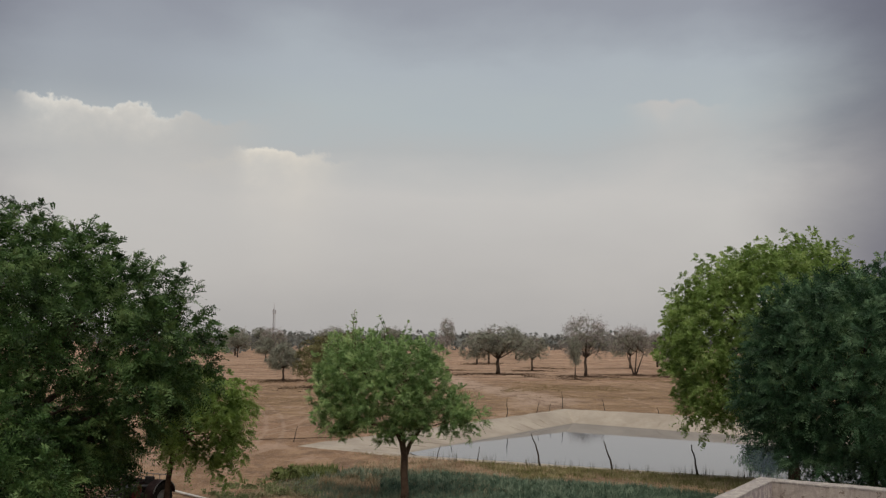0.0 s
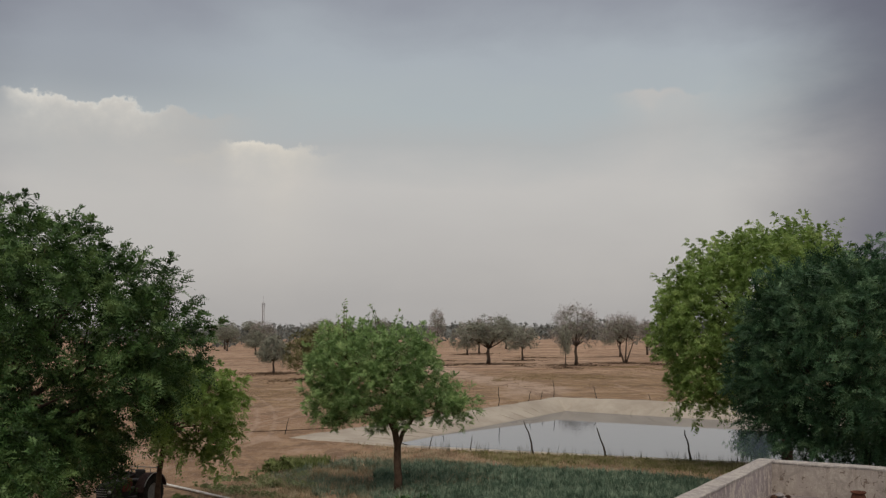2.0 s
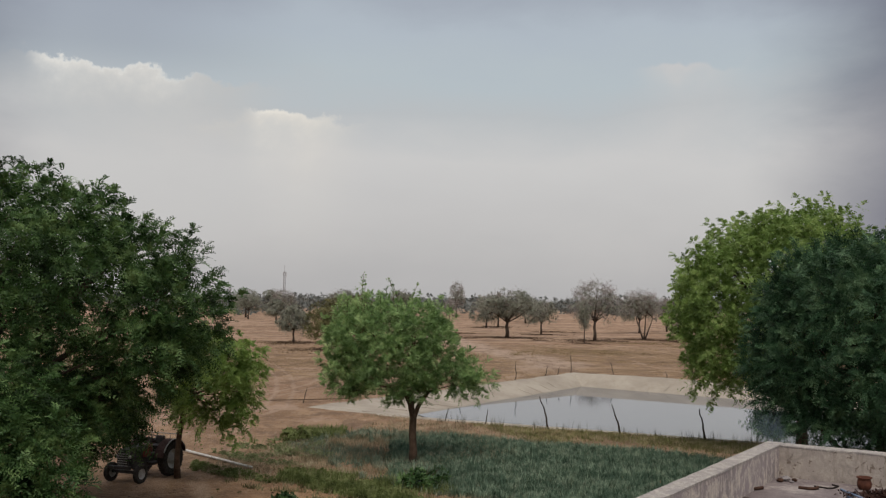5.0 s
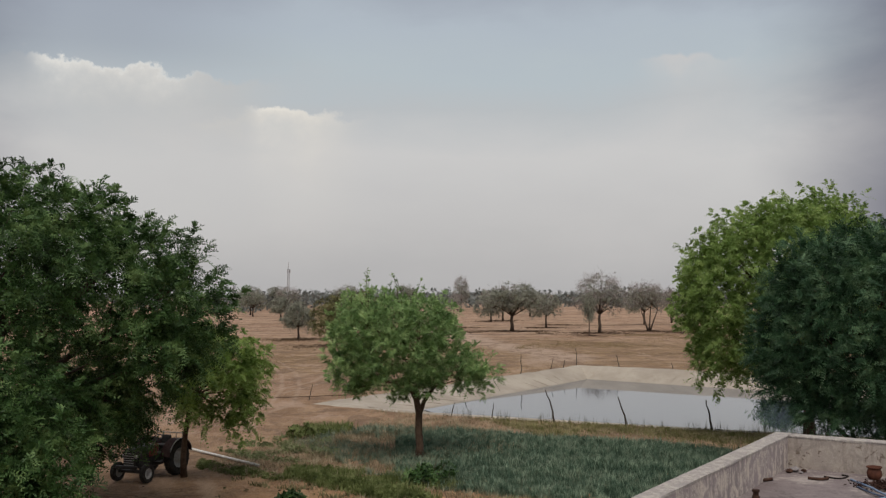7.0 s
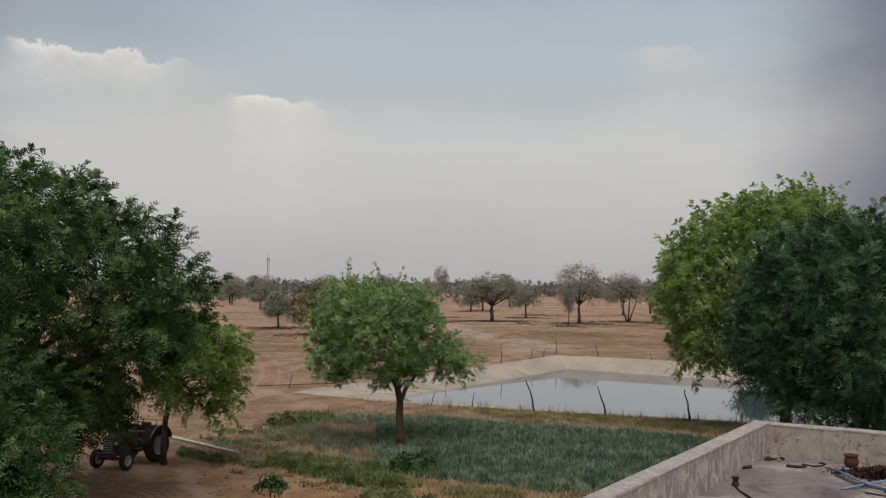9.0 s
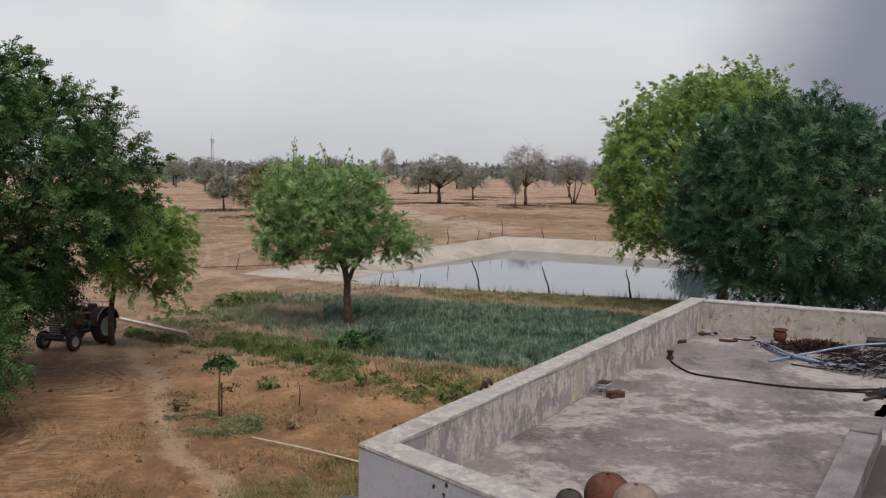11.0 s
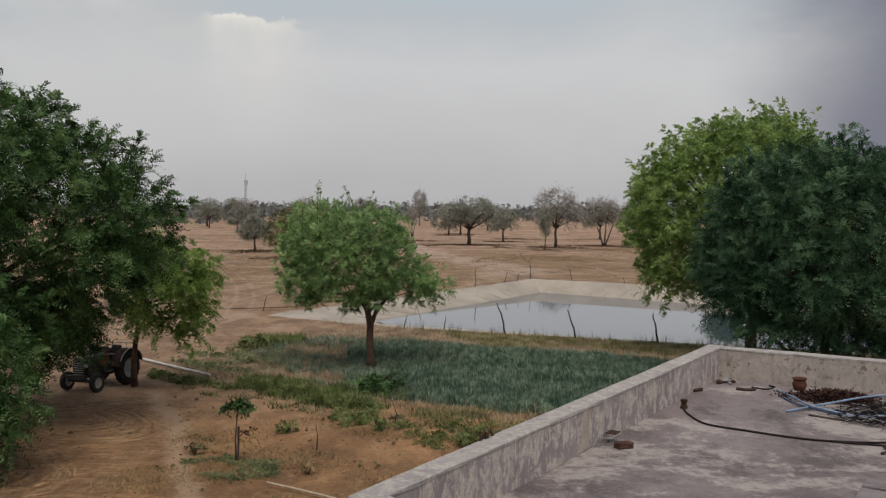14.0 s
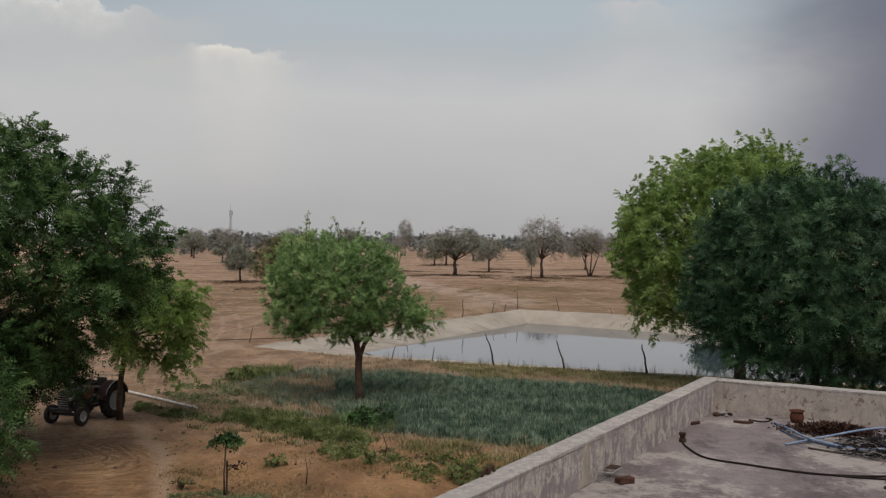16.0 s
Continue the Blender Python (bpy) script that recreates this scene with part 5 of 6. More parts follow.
def leafy_patch(name, poly, n, height, leaf_len, mat, label, seed, patch=-9.0, freq=1.0):
    """Low broad-leaved weeds: small rosettes at uneven heights over a plan."""
    rng = np.random.default_rng(seed)
    p = np.array(poly)
    x = rng.uniform(p[:, 0].min(), p[:, 0].max(), n * 3)
    y = rng.uniform(p[:, 1].min(), p[:, 1].max(), n * 3)
    f = np.sin(x * freq + 2.1 * np.sin(y * freq * 0.8)) + np.sin(y * freq * 1.9 + 1.4 * np.sin(x * freq * 1.3 + 1)) + rng.normal(size=len(x)) * 0.35
    ok = inside(list(poly), x, y) & (np.hypot(x + 0.8, y - 41.5) > 0.45) & (f > patch)
    x, y, f = x[ok][:n], y[ok][:n], f[ok][:n]
    tall = height * np.clip(0.55 + 0.28 * (f - patch if patch > -5 else f), 0.3, 1.5)
    tips = np.stack([x, y, ground_z(x, y) + tall * rng.uniform(0.25, 1.0, len(x))], 1)
    up = np.tile([0.0, 0.0, 1.0], (len(x), 1)) + rng.normal(size=(len(x), 3)) * 0.3
    la = rosettes(rng, tips, up, 6, height * 0.7, 2, leaf_len, leaf_len * 0.55, 0.5, 0.3, 95.0)
    stalks = blades(rng, x, y, ground_z(x, y), 1, height * 0.8, 0.02, 0.3, 0.02).reshape(-1, 3, 3)
    la = np.concatenate([la, np.concatenate([stalks, stalks[:, 2:]], 1).reshape(-1, 3)])
    la[:, 2] = np.maximum(la[:, 2], ground_z(la[:, 0], la[:, 1]) - 0.01)
    return tagged(new(name, fast_mesh(name, la, 4, mat)), label, "weeds", kind="stuff")


FIELD = [(-6.9, 46.0), (-5.2, 49.2), (-3.6, 51.0), (0.4, 50.2), (4.9, 47.3), (9.8, 45.8), (13.0, 43.3), (22.0, 37.0), (16.0, 28.0), (9.0, 28.0), (6.4, 32.6), (4.4, 32.6), (2.3, 33.8), (-0.1, 35.2), (-2.6, 37.6), (-4.0, 40.5), (-5.5, 43.0)]
FIELD_DENSE = [(-2.0, 46.6), (0.6, 49.6), (4.9, 47.0), (9.8, 45.5), (13.0, 43.0), (22.0, 37.0), (16.0, 28.0), (9.0, 28.0), (6.4, 32.6), (4.4, 32.6), (2.3, 33.8), (-0.1, 35.2), (-1.6, 37.4)]
sow("crop", FIELD_DENSE, 8500, 12, 0.35, 0.046, 0.75, 0.055, CROP, "dense blue-green onion crop in a small field", "crop", 81, patch=-1.9, freq=0.6, rows=0.34)
sow("sparse_crop", FIELD, 4300, 11, 0.30, 0.042, 0.75, 0.055, CROP_PALE, "sparse pale blue-green onion crop with dry patches", "crop", 80, patch=-0.6, freq=0.5, rows=0.3)
sow("dry_crop", [(-7.0, 46.0), (-2.5, 51.0), (3.0, 50.0), (4.0, 44.0), (-1.0, 38.5), (-4.8, 39.5)], 2300, 6, 0.27, 0.030, 0.6, 0.12, PALE_STRAW, "dried straw-coloured patches in the crop", "crop", 82, patch=-0.5, freq=0.8)
sow("crop_edge_straw", [(-0.5, 35.4), (2.3, 34.2), (4.4, 33.0), (6.8, 33.0), (7.0, 31.2), (4.4, 31.0), (1.8, 32.2), (-0.8, 34.2)], 330, 6, 0.18, 0.028, 0.8, 0.12, PALE_STRAW, "dry straw along the crop edge", "grass", 83)
sow("bank_grass", [(2.0, 54.6), (8.0, 52.3), (14.0, 49.5), (24.0, 45.2), (24.0, 36.4), (13.2, 43.8), (9.8, 46.3), (4.9, 48.2)], 4200, 6, 0.20, 0.03, 0.8, 0.14, BANK_GRASS, "half-dry yellow-green grass on the pond bank", "grass", 84, patch=-1.2)
sow("edge_grass", [(1.2, 33.2), (4.4, 33.2), (7.0, 33.2), (8.6, 30.6), (6.4, 27.2), (4.6, 28.4), (2.8, 30.4), (0.6, 32.0)], 700, 6, 0.20, 0.035, 0.9, 0.16, BANK_GRASS, "half-dry weeds between the crop and the wall", "grass", 101, patch=-0.6, freq=1.1)
sow("reeds", [(0.4, 56.0), (6.4, 53.3), (14.1, 49.9), (24.0, 45.8), (24.0, 45.2), (14.0, 49.2), (6.2, 52.6), (0.2, 55.2)], 640, 4, 0.58, 0.024, 0.3, 0.08, REED, "thin dusky weed stalks at the water's edge", "weeds", 85)
sow("field_tussocks", [(8.0, 112.0), (30.0, 108.0), (52.0, 128.0), (56.0, 172.0), (30.0, 166.0), (14.0, 150.0)], 2800, 8, 0.13, 0.06, 1.5, 0.45, FIELD_GRASS, "low tawny olive tussocks on the bare field", "grass", 103, patch=0.35, freq=0.16)
sow("field_tussocks", [(-34.0, 100.0), (-14.0, 96.0), (6.0, 112.0), (4.0, 150.0), (-14.0, 165.0), (-40.0, 160.0)], 1200, 8, 0.12, 0.06, 1.5, 0.45, FIELD_GRASS, "low tawny olive tussocks on the bare field", "grass", 104, patch=0.7, freq=0.14)
sow("ragged_weeds", [(-9.2, 38.8), (-6.2, 37.0), (-4.9, 36.2), (-3.3, 34.2), (-1.4, 33.0), (0.2, 32.6), (0.4, 31.6), (-1.6, 32.0), (-3.6, 33.2), (-5.4, 35.0), (-7.4, 36.4)], 170, 14, 0.19, 0.05, 1.0, 0.10, DULL_WEED, "ragged brownish weed tufts on the sand edge", "weeds", 105, patch=0.2, freq=1.7)
sow("weed_stalks", [(-5.9, 39.4), (-3.6, 38.4), (-1.6, 37.6), (0.6, 36.2), (0.9, 35.0), (0.0, 33.4), (-1.4, 33.2), (-3.25, 34.4), (-4.9, 36.4), (-6.0, 37.6)], 900, 6, 0.34, 0.035, 0.5, 0.12, WEED, "upright green weed stalks along the crop", "weeds", 106, patch=-0.7, freq=1.3)
leafy_patch("weeds", [(-5.9, 39.4), (-3.6, 38.4), (-1.6, 37.6), (0.6, 36.2), (0.9, 35.0), (0.0, 33.4), (-1.4, 33.2), (-3.25, 34.4), (-4.9, 36.4), (-6.0, 37.6)], 1050, 0.22, 0.10, WEED, "dense green weeds along the edge of the crop", 86, -0.7, 1.3)
leafy_patch("dull_weeds", [(-10.2, 41.6), (-7.6, 39.0), (-5.6, 38.9), (-4.9, 36.9), (-6.2, 37.0), (-8.0, 38.0), (-9.8, 39.4)], 760, 0.15, 0.08, WEED, "low brownish green weeds along the pipe", 286, -0.6, 1.5)
leafy_patch("weeds", [(-1.6, 33.6), (-0.4, 33.7), (-0.1, 32.4), (-0.5, 31.0), (-1.3, 30.6), (-1.9, 32.0)], 200, 0.28, 0.11, WEED, "green weeds spilling onto the sand", 287)
leafy_patch("sparse_weeds", [(-10.5, 44.5), (-7.5, 48.0), (-5.2, 46.5), (-4.2, 41.5), (-5.9, 40.2), (-8.2, 41.4)], 700, 0.22, 0.09, SOFT_WEED, "thin pale green weeds among dry stalks", 99, -0.3, 1.1)
leafy_patch("sand_weeds", [(-8.4, 37.2), (-0.6, 33.2), (3.0, 30.2), (2.6, 26.0), (0.6, 20.5), (-5.4, 21.0), (-7.0, 28.0)], 190, 0.15, 0.07, DULL_WEED, "small dull weeds scattered on the sand", 100, 1.0, 2.2)
sow("weed_straw", [(-9.5, 42.0), (-6.8, 46.5), (-5.0, 44.5), (-3.6, 40.0), (-0.6, 35.4), (-0.6, 32.6), (-2.4, 33.0), (-4.4, 35.4), (-6.6, 37.4), (-9.0, 38.6)], 700, 6, 0.22, 0.03, 0.9, 0.16, PALE_STRAW, "dry stalks among the weeds", "grass", 96, patch=-0.8)
sow("bank_straw", [(-4.0, 59.0), (0.4, 55.6), (6.4, 52.8), (14.1, 49.4), (20.0, 46.6), (13.2, 43.8), (9.8, 46.4), (4.9, 48.2), (0.4, 51.0), (-3.6, 52.0)], 3000, 5, 0.15, 0.03, 0.9, 0.16, PALE_STRAW, "pale dry grass on the pond bank", "grass", 97, patch=-0.9)
sow("bank_weeds", [(-9.0, 46.5), (-6.5, 50.0), (-4.5, 51.0), (-5.0, 48.5), (-7.0, 46.0)], 420, 7, 0.42, 0.09, 0.6, 0.16, WEED, "green weeds behind the crop", "weeds", 87, patch=-0.6)
leafy_patch("yard_weeds", [(0.3, 30.8), (2.0, 31.2), (4.0, 29.8), (3.4, 27.4), (1.2, 27.8)], 260, 0.30, 0.09, WEED, "green weeds on the sand beside the building", 88, 0.3, 2.4)
leafy_patch("dry_weeds", [(0.0, 32.4), (2.6, 32.6), (5.0, 30.4), (4.0, 28.0), (0.9, 29.0)], 200, 0.22, 0.08, DULL_WEED, "dull brown weeds on the sand beside the building", 288, 0.5, 2.0)
leafy_patch("sapling_weeds", [(-5.6, 26.6), (-4.0, 27.4), (-2.8, 26.6), (-2.6, 24.9), (-4.4, 24.7)], 480, 0.11, 0.05, SOFT_WEED, "low pale green weeds round the sapling", 89, -0.5, 1.4)
sow("wall_grass", [(-3.4, 21.5), (-1.0, 22.6), (2.4, 21.0), (0.9, 15.0), (-0.9, 13.0), (-1.6, 16.0), (-2.8, 19.6)], 1900, 6, 0.13, 0.022, 1.2, 0.14, BANK_GRASS, "thin half-dry grass on the sand by the wall", "grass", 98, patch=-0.5, freq=0.9)
sow("litter_straw", [(-6.0, 32.5), (0.0, 33.0), (2.0, 27.0), (0.6, 20.0), (-1.2, 15.0), (-6.0, 17.0), (-7.0, 24.0)], 2000, 5, 0.10, 0.028, 1.8, 0.18, STRAW, "dry straw and dead weeds scattered on the sand", "grass", 90, patch=0.1, freq=0.8)
sow("yard_straw", [(-16.0, 36.5), (-10.0, 35.6), (-8.4, 33.0), (-6.8, 27.0), (-5.0, 18.0), (-14.0, 18.0)], 700, 4, 0.05, 0.028, 2.4, 0.22, STRAW, "dry litter trodden into the yard sand", "grass", 91, patch=0.5, freq=0.7)


def leafy_bush(name, x, y, h, w, leaf, n, seed, label, leaf_len=0.14, category="shrub", group=""):
    rng = np.random.default_rng(seed)
    root = thing(name, (x, y, gz(x, y)), 0, label, category, group)
    stems = []
    for i in range(6):
        a = i * 1.05
        stems.append(tube([(0, 0, -0.05), (math.cos(a) * w * 0.2, math.sin(a) * w * 0.2, h * 0.45), (math.cos(a) * w * 0.4, math.sin(a) * w * 0.4, h * 0.85)], [0.018, 0.012, 0.006], 5))
    part("stems", mesh_of("stems", *joined(stems), BARK_B), root)
    lobes = [((rng.uniform(-0.35, 0.35) * w, rng.uniform(-0.35, 0.35) * w, h * rng.uniform(0.3, 0.7)), (w * rng.uniform(0.15, 0.3), w * rng.uniform(0.15, 0.3), h * rng.uniform(0.2, 0.3))) for _ in range(6)]
    cs, outs = clumps(rng, lobes, 40, 0.2)
    part("foliage", fast_mesh("foliage", leaf_array(rng, cs, outs, n, h * 0.28, 7, leaf_len, leaf_len * 0.45, 0.25, 0.08), 4, leaf), root)


leafy_bush("shrub", -0.35, 36.4, 0.85, 1.7, LEAF_DARK, 260, 301, "green leafy shrub at the crop edge", 0.15)
leafy_bush("bank_bush", 28.0, 80.0, 4.6, 2.6, LEAF_DARK, 620, 311, "dark green bush mirrored in the pond", 0.3)
leafy_bush("shrub", -6.6, 47.0, 0.8, 1.8, WEED, 160, 302, "low green shrub behind the crop", 0.16)
leafy_bush("shrub", -0.1, 30.2, 0.45, 0.5, WEED, 50, 304, "small weed on the sand", 0.12)
leafy_bush("shrub", -3.0, 30.0, 0.45, 0.45, WEED, 40, 305, "small weed on the sand", 0.12)
leafy_bush("shrub", 2.6, 28.6, 0.5, 0.9, WEED, 90, 306, "small weed on the sand", 0.12)
leafy_bush("shrub", -1.9, 25.4, 0.3, 0.4, STRAW, 30, 307, "small dried weed on the sand", 0.1)
leafy_bush("shrub", -5.3, 27.3, 0.32, 0.35, DULL_WEED, 22, 308, "small dried weed on the sand", 0.12)
leafy_bush("shrub", 0.9, 24.4, 0.3, 0.4, STRAW, 30, 309, "small dried weed on the sand", 0.1)
leafy_bush("shrub", -9.5, 24.5, 0.35, 0.35, DULL_WEED, 30, 310, "small dried weed on the sand", 0.1)

# staked sapling with one tier of leaves
_s = thing("sapling", (-4.02, 26.7, gz(-4.02, 26.7)), 0, "staked young sapling with a flat tuft of dark leaves", "sapling")
part("trunk", mesh_of("trunk", *tube([(0, 0, -0.05), (-0.02, 0, 0.6), (0.02, 0, 1.2), (0.04, 0, 1.55)], [0.028, 0.024, 0.02, 0.014], 7), BARK_B, True), _s)
part("stake", mesh_of("stake", *tube([(0.05, 0.02, -0.05), (0.06, 0.02, 0.95)], 0.03, 6), STICK), _s, "rough wooden stake")
_rng = np.random.default_rng(320)
_cs = np.array([[0.0, 0, 1.52], [-0.12, 0, 1.48], [0.15, 0.1, 1.5], [0.28, 0, 1.44], [0.06, -0.1, 1.6], [-0.16, 0.05, 1.44]])
part("crown", fast_mesh("crown", leaf_array(_rng, _cs, np.array([[0, 0, 0.6]] * 6), 85, 0.28, 7, 0.13, 0.07, 0.5, 0.06), 4, LEAF_DARK), _s)
part("dead_sprig", mesh_of("dead_sprig", *tube([(0.02, 0, 0.62), (0.2, 0, 0.78), (0.42, 0, 0.84)], [0.012, 0.01, 0.006], 5), BARK_B), _s)
part("dead_leaves", fast_mesh("dead_leaves", leaf_array(_rng, np.array([[0.2, 0, 0.76], [0.32, 0, 0.8], [0.42, 0, 0.84]]), np.array([[0, 0, 0.6]] * 3), 14, 0.16, 5, 0.10, 0.05, 0.6, 0.05), 4, DEAD_LEAF), _s, "wilted brown leaves")
_tw = thing("dead_seedling", (-1.9, 27.8, gz(-1.9, 27.8)), 0, "thin dead seedling stick in the sand", "seedling")
part("trunk", mesh_of("trunk", *tube([(0, 0, -0.05), (0.03, 0, 0.4), (-0.02, 0, 0.75)], [0.02, 0.016, 0.008], 6), STICK, True), _tw)
_tw2 = thing("dead_seedling", (0.35, 31.2, gz(0.35, 31.2)), 0, "thin dead seedling stick in the sand", "seedling")
part("trunk", mesh_of("trunk", *tube([(0, 0, -0.05), (0.05, 0, 0.35), (-0.1, 0, 0.8)], [0.02, 0.016, 0.008], 6), STICK, True), _tw2)

# pipes on the ground
_p = new("irrigation_pipe", mesh_of("irrigation_pipe", *tube(curve_points([(-11.3, 43.9, 0.09), (-9.3, 41.8, 0.08), (-7.33, 39.74, 0.06)], 10), 0.055, 10), PVC, True))
tagged(_p, "dusty white irrigation pipe lying along the weeds", "pipe")
_p = new("bamboo_pole", mesh_of("bamboo_pole", *tube(curve_points([(-2.84, 24.3, 0.09), (-1.4, 23.2, 0.1), (0.15, 22.0, 0.06)], 10), 0.029, 8), BAMBOO, True))
tagged(_p, "pale weathered bamboo pole lying on the ground", "pole")


# ---- tractor ----
def wheel(parent, x, y, r, width, rim_r, lugs):
    """A wheel with its axle along x, centred r above the ground."""
    w = thing("wheel")
    w.parent = parent
    w.matrix_basis = pose(x, y, r, 0, 90, 0)
    prof = [(rim_r, -width * 0.42), (r * 0.86, -width * 0.5), (r * 0.96, -width * 0.42), (r, -width * 0.2), (r, width * 0.2), (r * 0.96, width * 0.42), (r * 0.86, width * 0.5), (rim_r, width * 0.42), (rim_r, -width * 0.42)]
    pieces = [lathe(prof, 28)]
    for i in range(lugs):
        for sgn in (-1, 1):
            a = 2 * math.pi * (i + (0.25 if sgn > 0 else 0)) / lugs
            p = lambda ang, z, rr: Vector((rr * math.cos(ang), rr * math.sin(ang), z))
            pieces.append(tube([p(a, sgn * width * 0.46, r * 0.97), p(a + 0.12, 0, r * 1.015)], 0.022, 4))
    part("tyre", mesh_of("tyre", *joined(pieces), RUBBER), w, "worn black lugged tyre")
    rim = lathe([(0.03, width * 0.18), (rim_r * 0.35, width * 0.2), (rim_r * 0.45, width * 0.12), (rim_r * 0.85, width * 0.1), (rim_r * 0.95, width * 0.4), (rim_r, width * 0.42), (rim_r, -width * 0.42), (rim_r * 0.85, -width * 0.1), (0.03, -width * 0.1)], 24)
    part("rim", mesh_of("rim", *rim, PALE_STEEL, True), w, "pale grey steel rim")
    return w


def build_tractor(x, y, heading):
    """Faces -y in its own frame; rear axle at the origin."""
    t = thing("tractor", (x, y, gz(x, y)), heading, "old dark farm tractor with red panels parked under the tree", "tractor")
    for sx in (-1, 1):
        wheel(t, sx * 0.66, 0.0, 0.66, 0.32, 0.38, 20)
        wheel(t, sx * 0.66, -1.85, 0.36, 0.18, 0.20, 0)
        bm = bmesh.new()
        n = 14
        ring = []
        for i in range(n + 1):
            a = math.radians(10 + 155 * i / n)
            ring.append([bm.verts.new((sx * (0.44 + 0.42 * k), math.cos(a) * 0.76 * -1, 0.66 + math.sin(a) * 0.76)) for k in (0, 1)])
        for i in range(n):
            bm.faces.new((ring[i][0], ring[i][1], ring[i + 1][1], ring[i + 1][0]))
        inner = [r[0] for r in ring]
        bm.faces.new(inner)
        bmesh.ops.solidify(bm, geom=bm.faces[:], thickness=0.02)
        part_bm("fender", bm, DUSTY_RED, t, "curved dark red mudguard")
        cap = [(sx * 0.86, math.cos(math.radians(a)) * -0.775, 0.66 + math.sin(math.radians(a)) * 0.775) for a in range(25, 156, 10)]
        part("fender_edge", mesh_of("fender_edge", *tube(cap, 0.02, 6), PALE_STEEL, True), t, "pale worn mudguard rim")
        part_bm("headlight", box_bm(0.13, 0.10, 0.13, 0.04, (sx * 0.30, -2.02, 0.98)), PALE_STEEL, t, "round pale headlight")
    part_bm("gearbox", box_bm(0.42, 1.3, 0.48, 0.05, (0, -0.45, 0.66)), DARK_STEEL, t)
    part_bm("engine", box_bm(0.44, 0.8, 0.50, 0.04, (0, -1.35, 0.74)), DARK_STEEL, t)
    hood = box_bm(0.56, 1.15, 0.36, 0.07, (0, -1.42, 1.12))
    for v in hood.verts:
        if v.co.y < -1.8:
            v.co.z -= 0.05
            v.co.x *= 0.92
    part_bm("bonnet", hood, DARK_STEEL, t, "dark dusty bonnet")
    for sx in (-1, 1):
        part_bm("bonnet_panel", box_bm(0.012, 0.5, 0.28, 0.003, (sx * 0.288, -0.98, 1.0)), RED_PAINT, t, "faded red side panel")
    grille = thing("grille")
    grille.parent = t
    part_bm("grille_frame", box_bm(0.52, 0.05, 0.62, 0.02, (0, -2.02, 0.86)), DARK_STEEL, grille)
    for i in range(6):
        part_bm("slat", box_bm(0.44, 0.02, 0.03, 0.005, (0, -2.055, 0.66 + i * 0.085)), PALE_STEEL, grille)
    part_bm("front_axle", box_bm(1.20, 0.12, 0.12, 0.02, (0, -1.85, 0.40)), DARK_STEEL, t)
    part_bm("bumper", box_bm(0.95, 0.10, 0.12, 0.02, (0, -2.18, 0.60)), DARK_STEEL, t, "dark steel front bumper")
    for sx in (-1, 1):
        part_bm("bumper_arm", box_bm(0.06, 0.3, 0.07, 0.01, (sx * 0.24, -2.04, 0.58)), DARK_STEEL, t)
    part_bm("footplate", box_bm(1.0, 0.5, 0.04, 0.01, (0, -0.62, 0.60)), DARK_STEEL, t)
    part_bm("fuel_tank", box_bm(0.5, 0.34, 0.34, 0.06, (0, -0.72, 1.12)), RED_PAINT, t, "faded red tank cowl")
    part("exhaust", mesh_of("exhaust", *tube([(0.2, -1.2, 1.2), (0.2, -1.2, 1.75), (0.2, -1.17, 1.98)], [0.04, 0.04, 0.03], 8), RUST, True), t, "rusty upright exhaust pipe")
    part("air_cleaner", mesh_of("air_cleaner", *lathe([(0.0, 1.2), (0.05, 1.2), (0.05, 1.5), (0.09, 1.52), (0.09, 1.62), (0.0, 1.66)], 12), DARK_STEEL, True), t, m=pose(-0.16, -1.5, 0))
    part("steering_column", mesh_of("steering_column", *tube([(0, -0.6, 1.2), (0, -0.36, 1.42)], 0.025, 8), DARK_STEEL), t)
    ring = [(0.19 * math.cos(a), 0.19 * math.sin(a), 0) for a in np.linspace(0, 2 * math.pi, 22)]
    part("steering_wheel", mesh_of("steering_wheel", *joined([tube(ring, 0.018, 6), tube([(-0.18, 0, 0), (0.18, 0, 0)], 0.012, 5), tube([(0, 0, 0), (0, 0.18, 0)], 0.012, 5)]), DARK_STEEL), t, m=pose(0, -0.35, 1.44, 38, 0, 0))
    part_bm("seat", box_bm(0.46, 0.42, 0.09, 0.04, (0, 0.02, 1.12)), DARK_STEEL, t)
    part_bm("backrest", box_bm(0.44, 0.09, 0.34, 0.04, (0, 0.24, 1.32)), DARK_STEEL, t)
    part_bm("seat_bracket", box_bm(0.2, 0.3, 0.26, 0.03, (0, 0.02, 0.96)), DARK_STEEL, t)
    bars = [tube([(-0.6, 0.46, 1.3), (0.6, 0.46, 1.3)], 0.018, 6), tube([(-0.6, 0.46, 1.55), (0.6, 0.46, 1.55)], 0.018, 6)]
    for i in range(5):
        bars.append(tube([(-0.6 + 0.3 * i, 0.46, 1.28), (-0.6 + 0.3 * i, 0.46, 1.57)], 0.014, 6))
    part("rear_rail", mesh_of("rear_rail", *joined(bars), PALE_STEEL), t, "pale tubular rear rail")
    part_bm("rail_bracket", box_bm(1.0, 0.04, 0.10, 0.01, (0, 0.46, 1.27)), DARK_STEEL, t)
    part_bm("drawbar", box_bm(0.12, 0.9, 0.08, 0.02, (0, 0.55, 0.45)), DARK_STEEL, t)


build_tractor(-10.85, 38.3, -20.0)


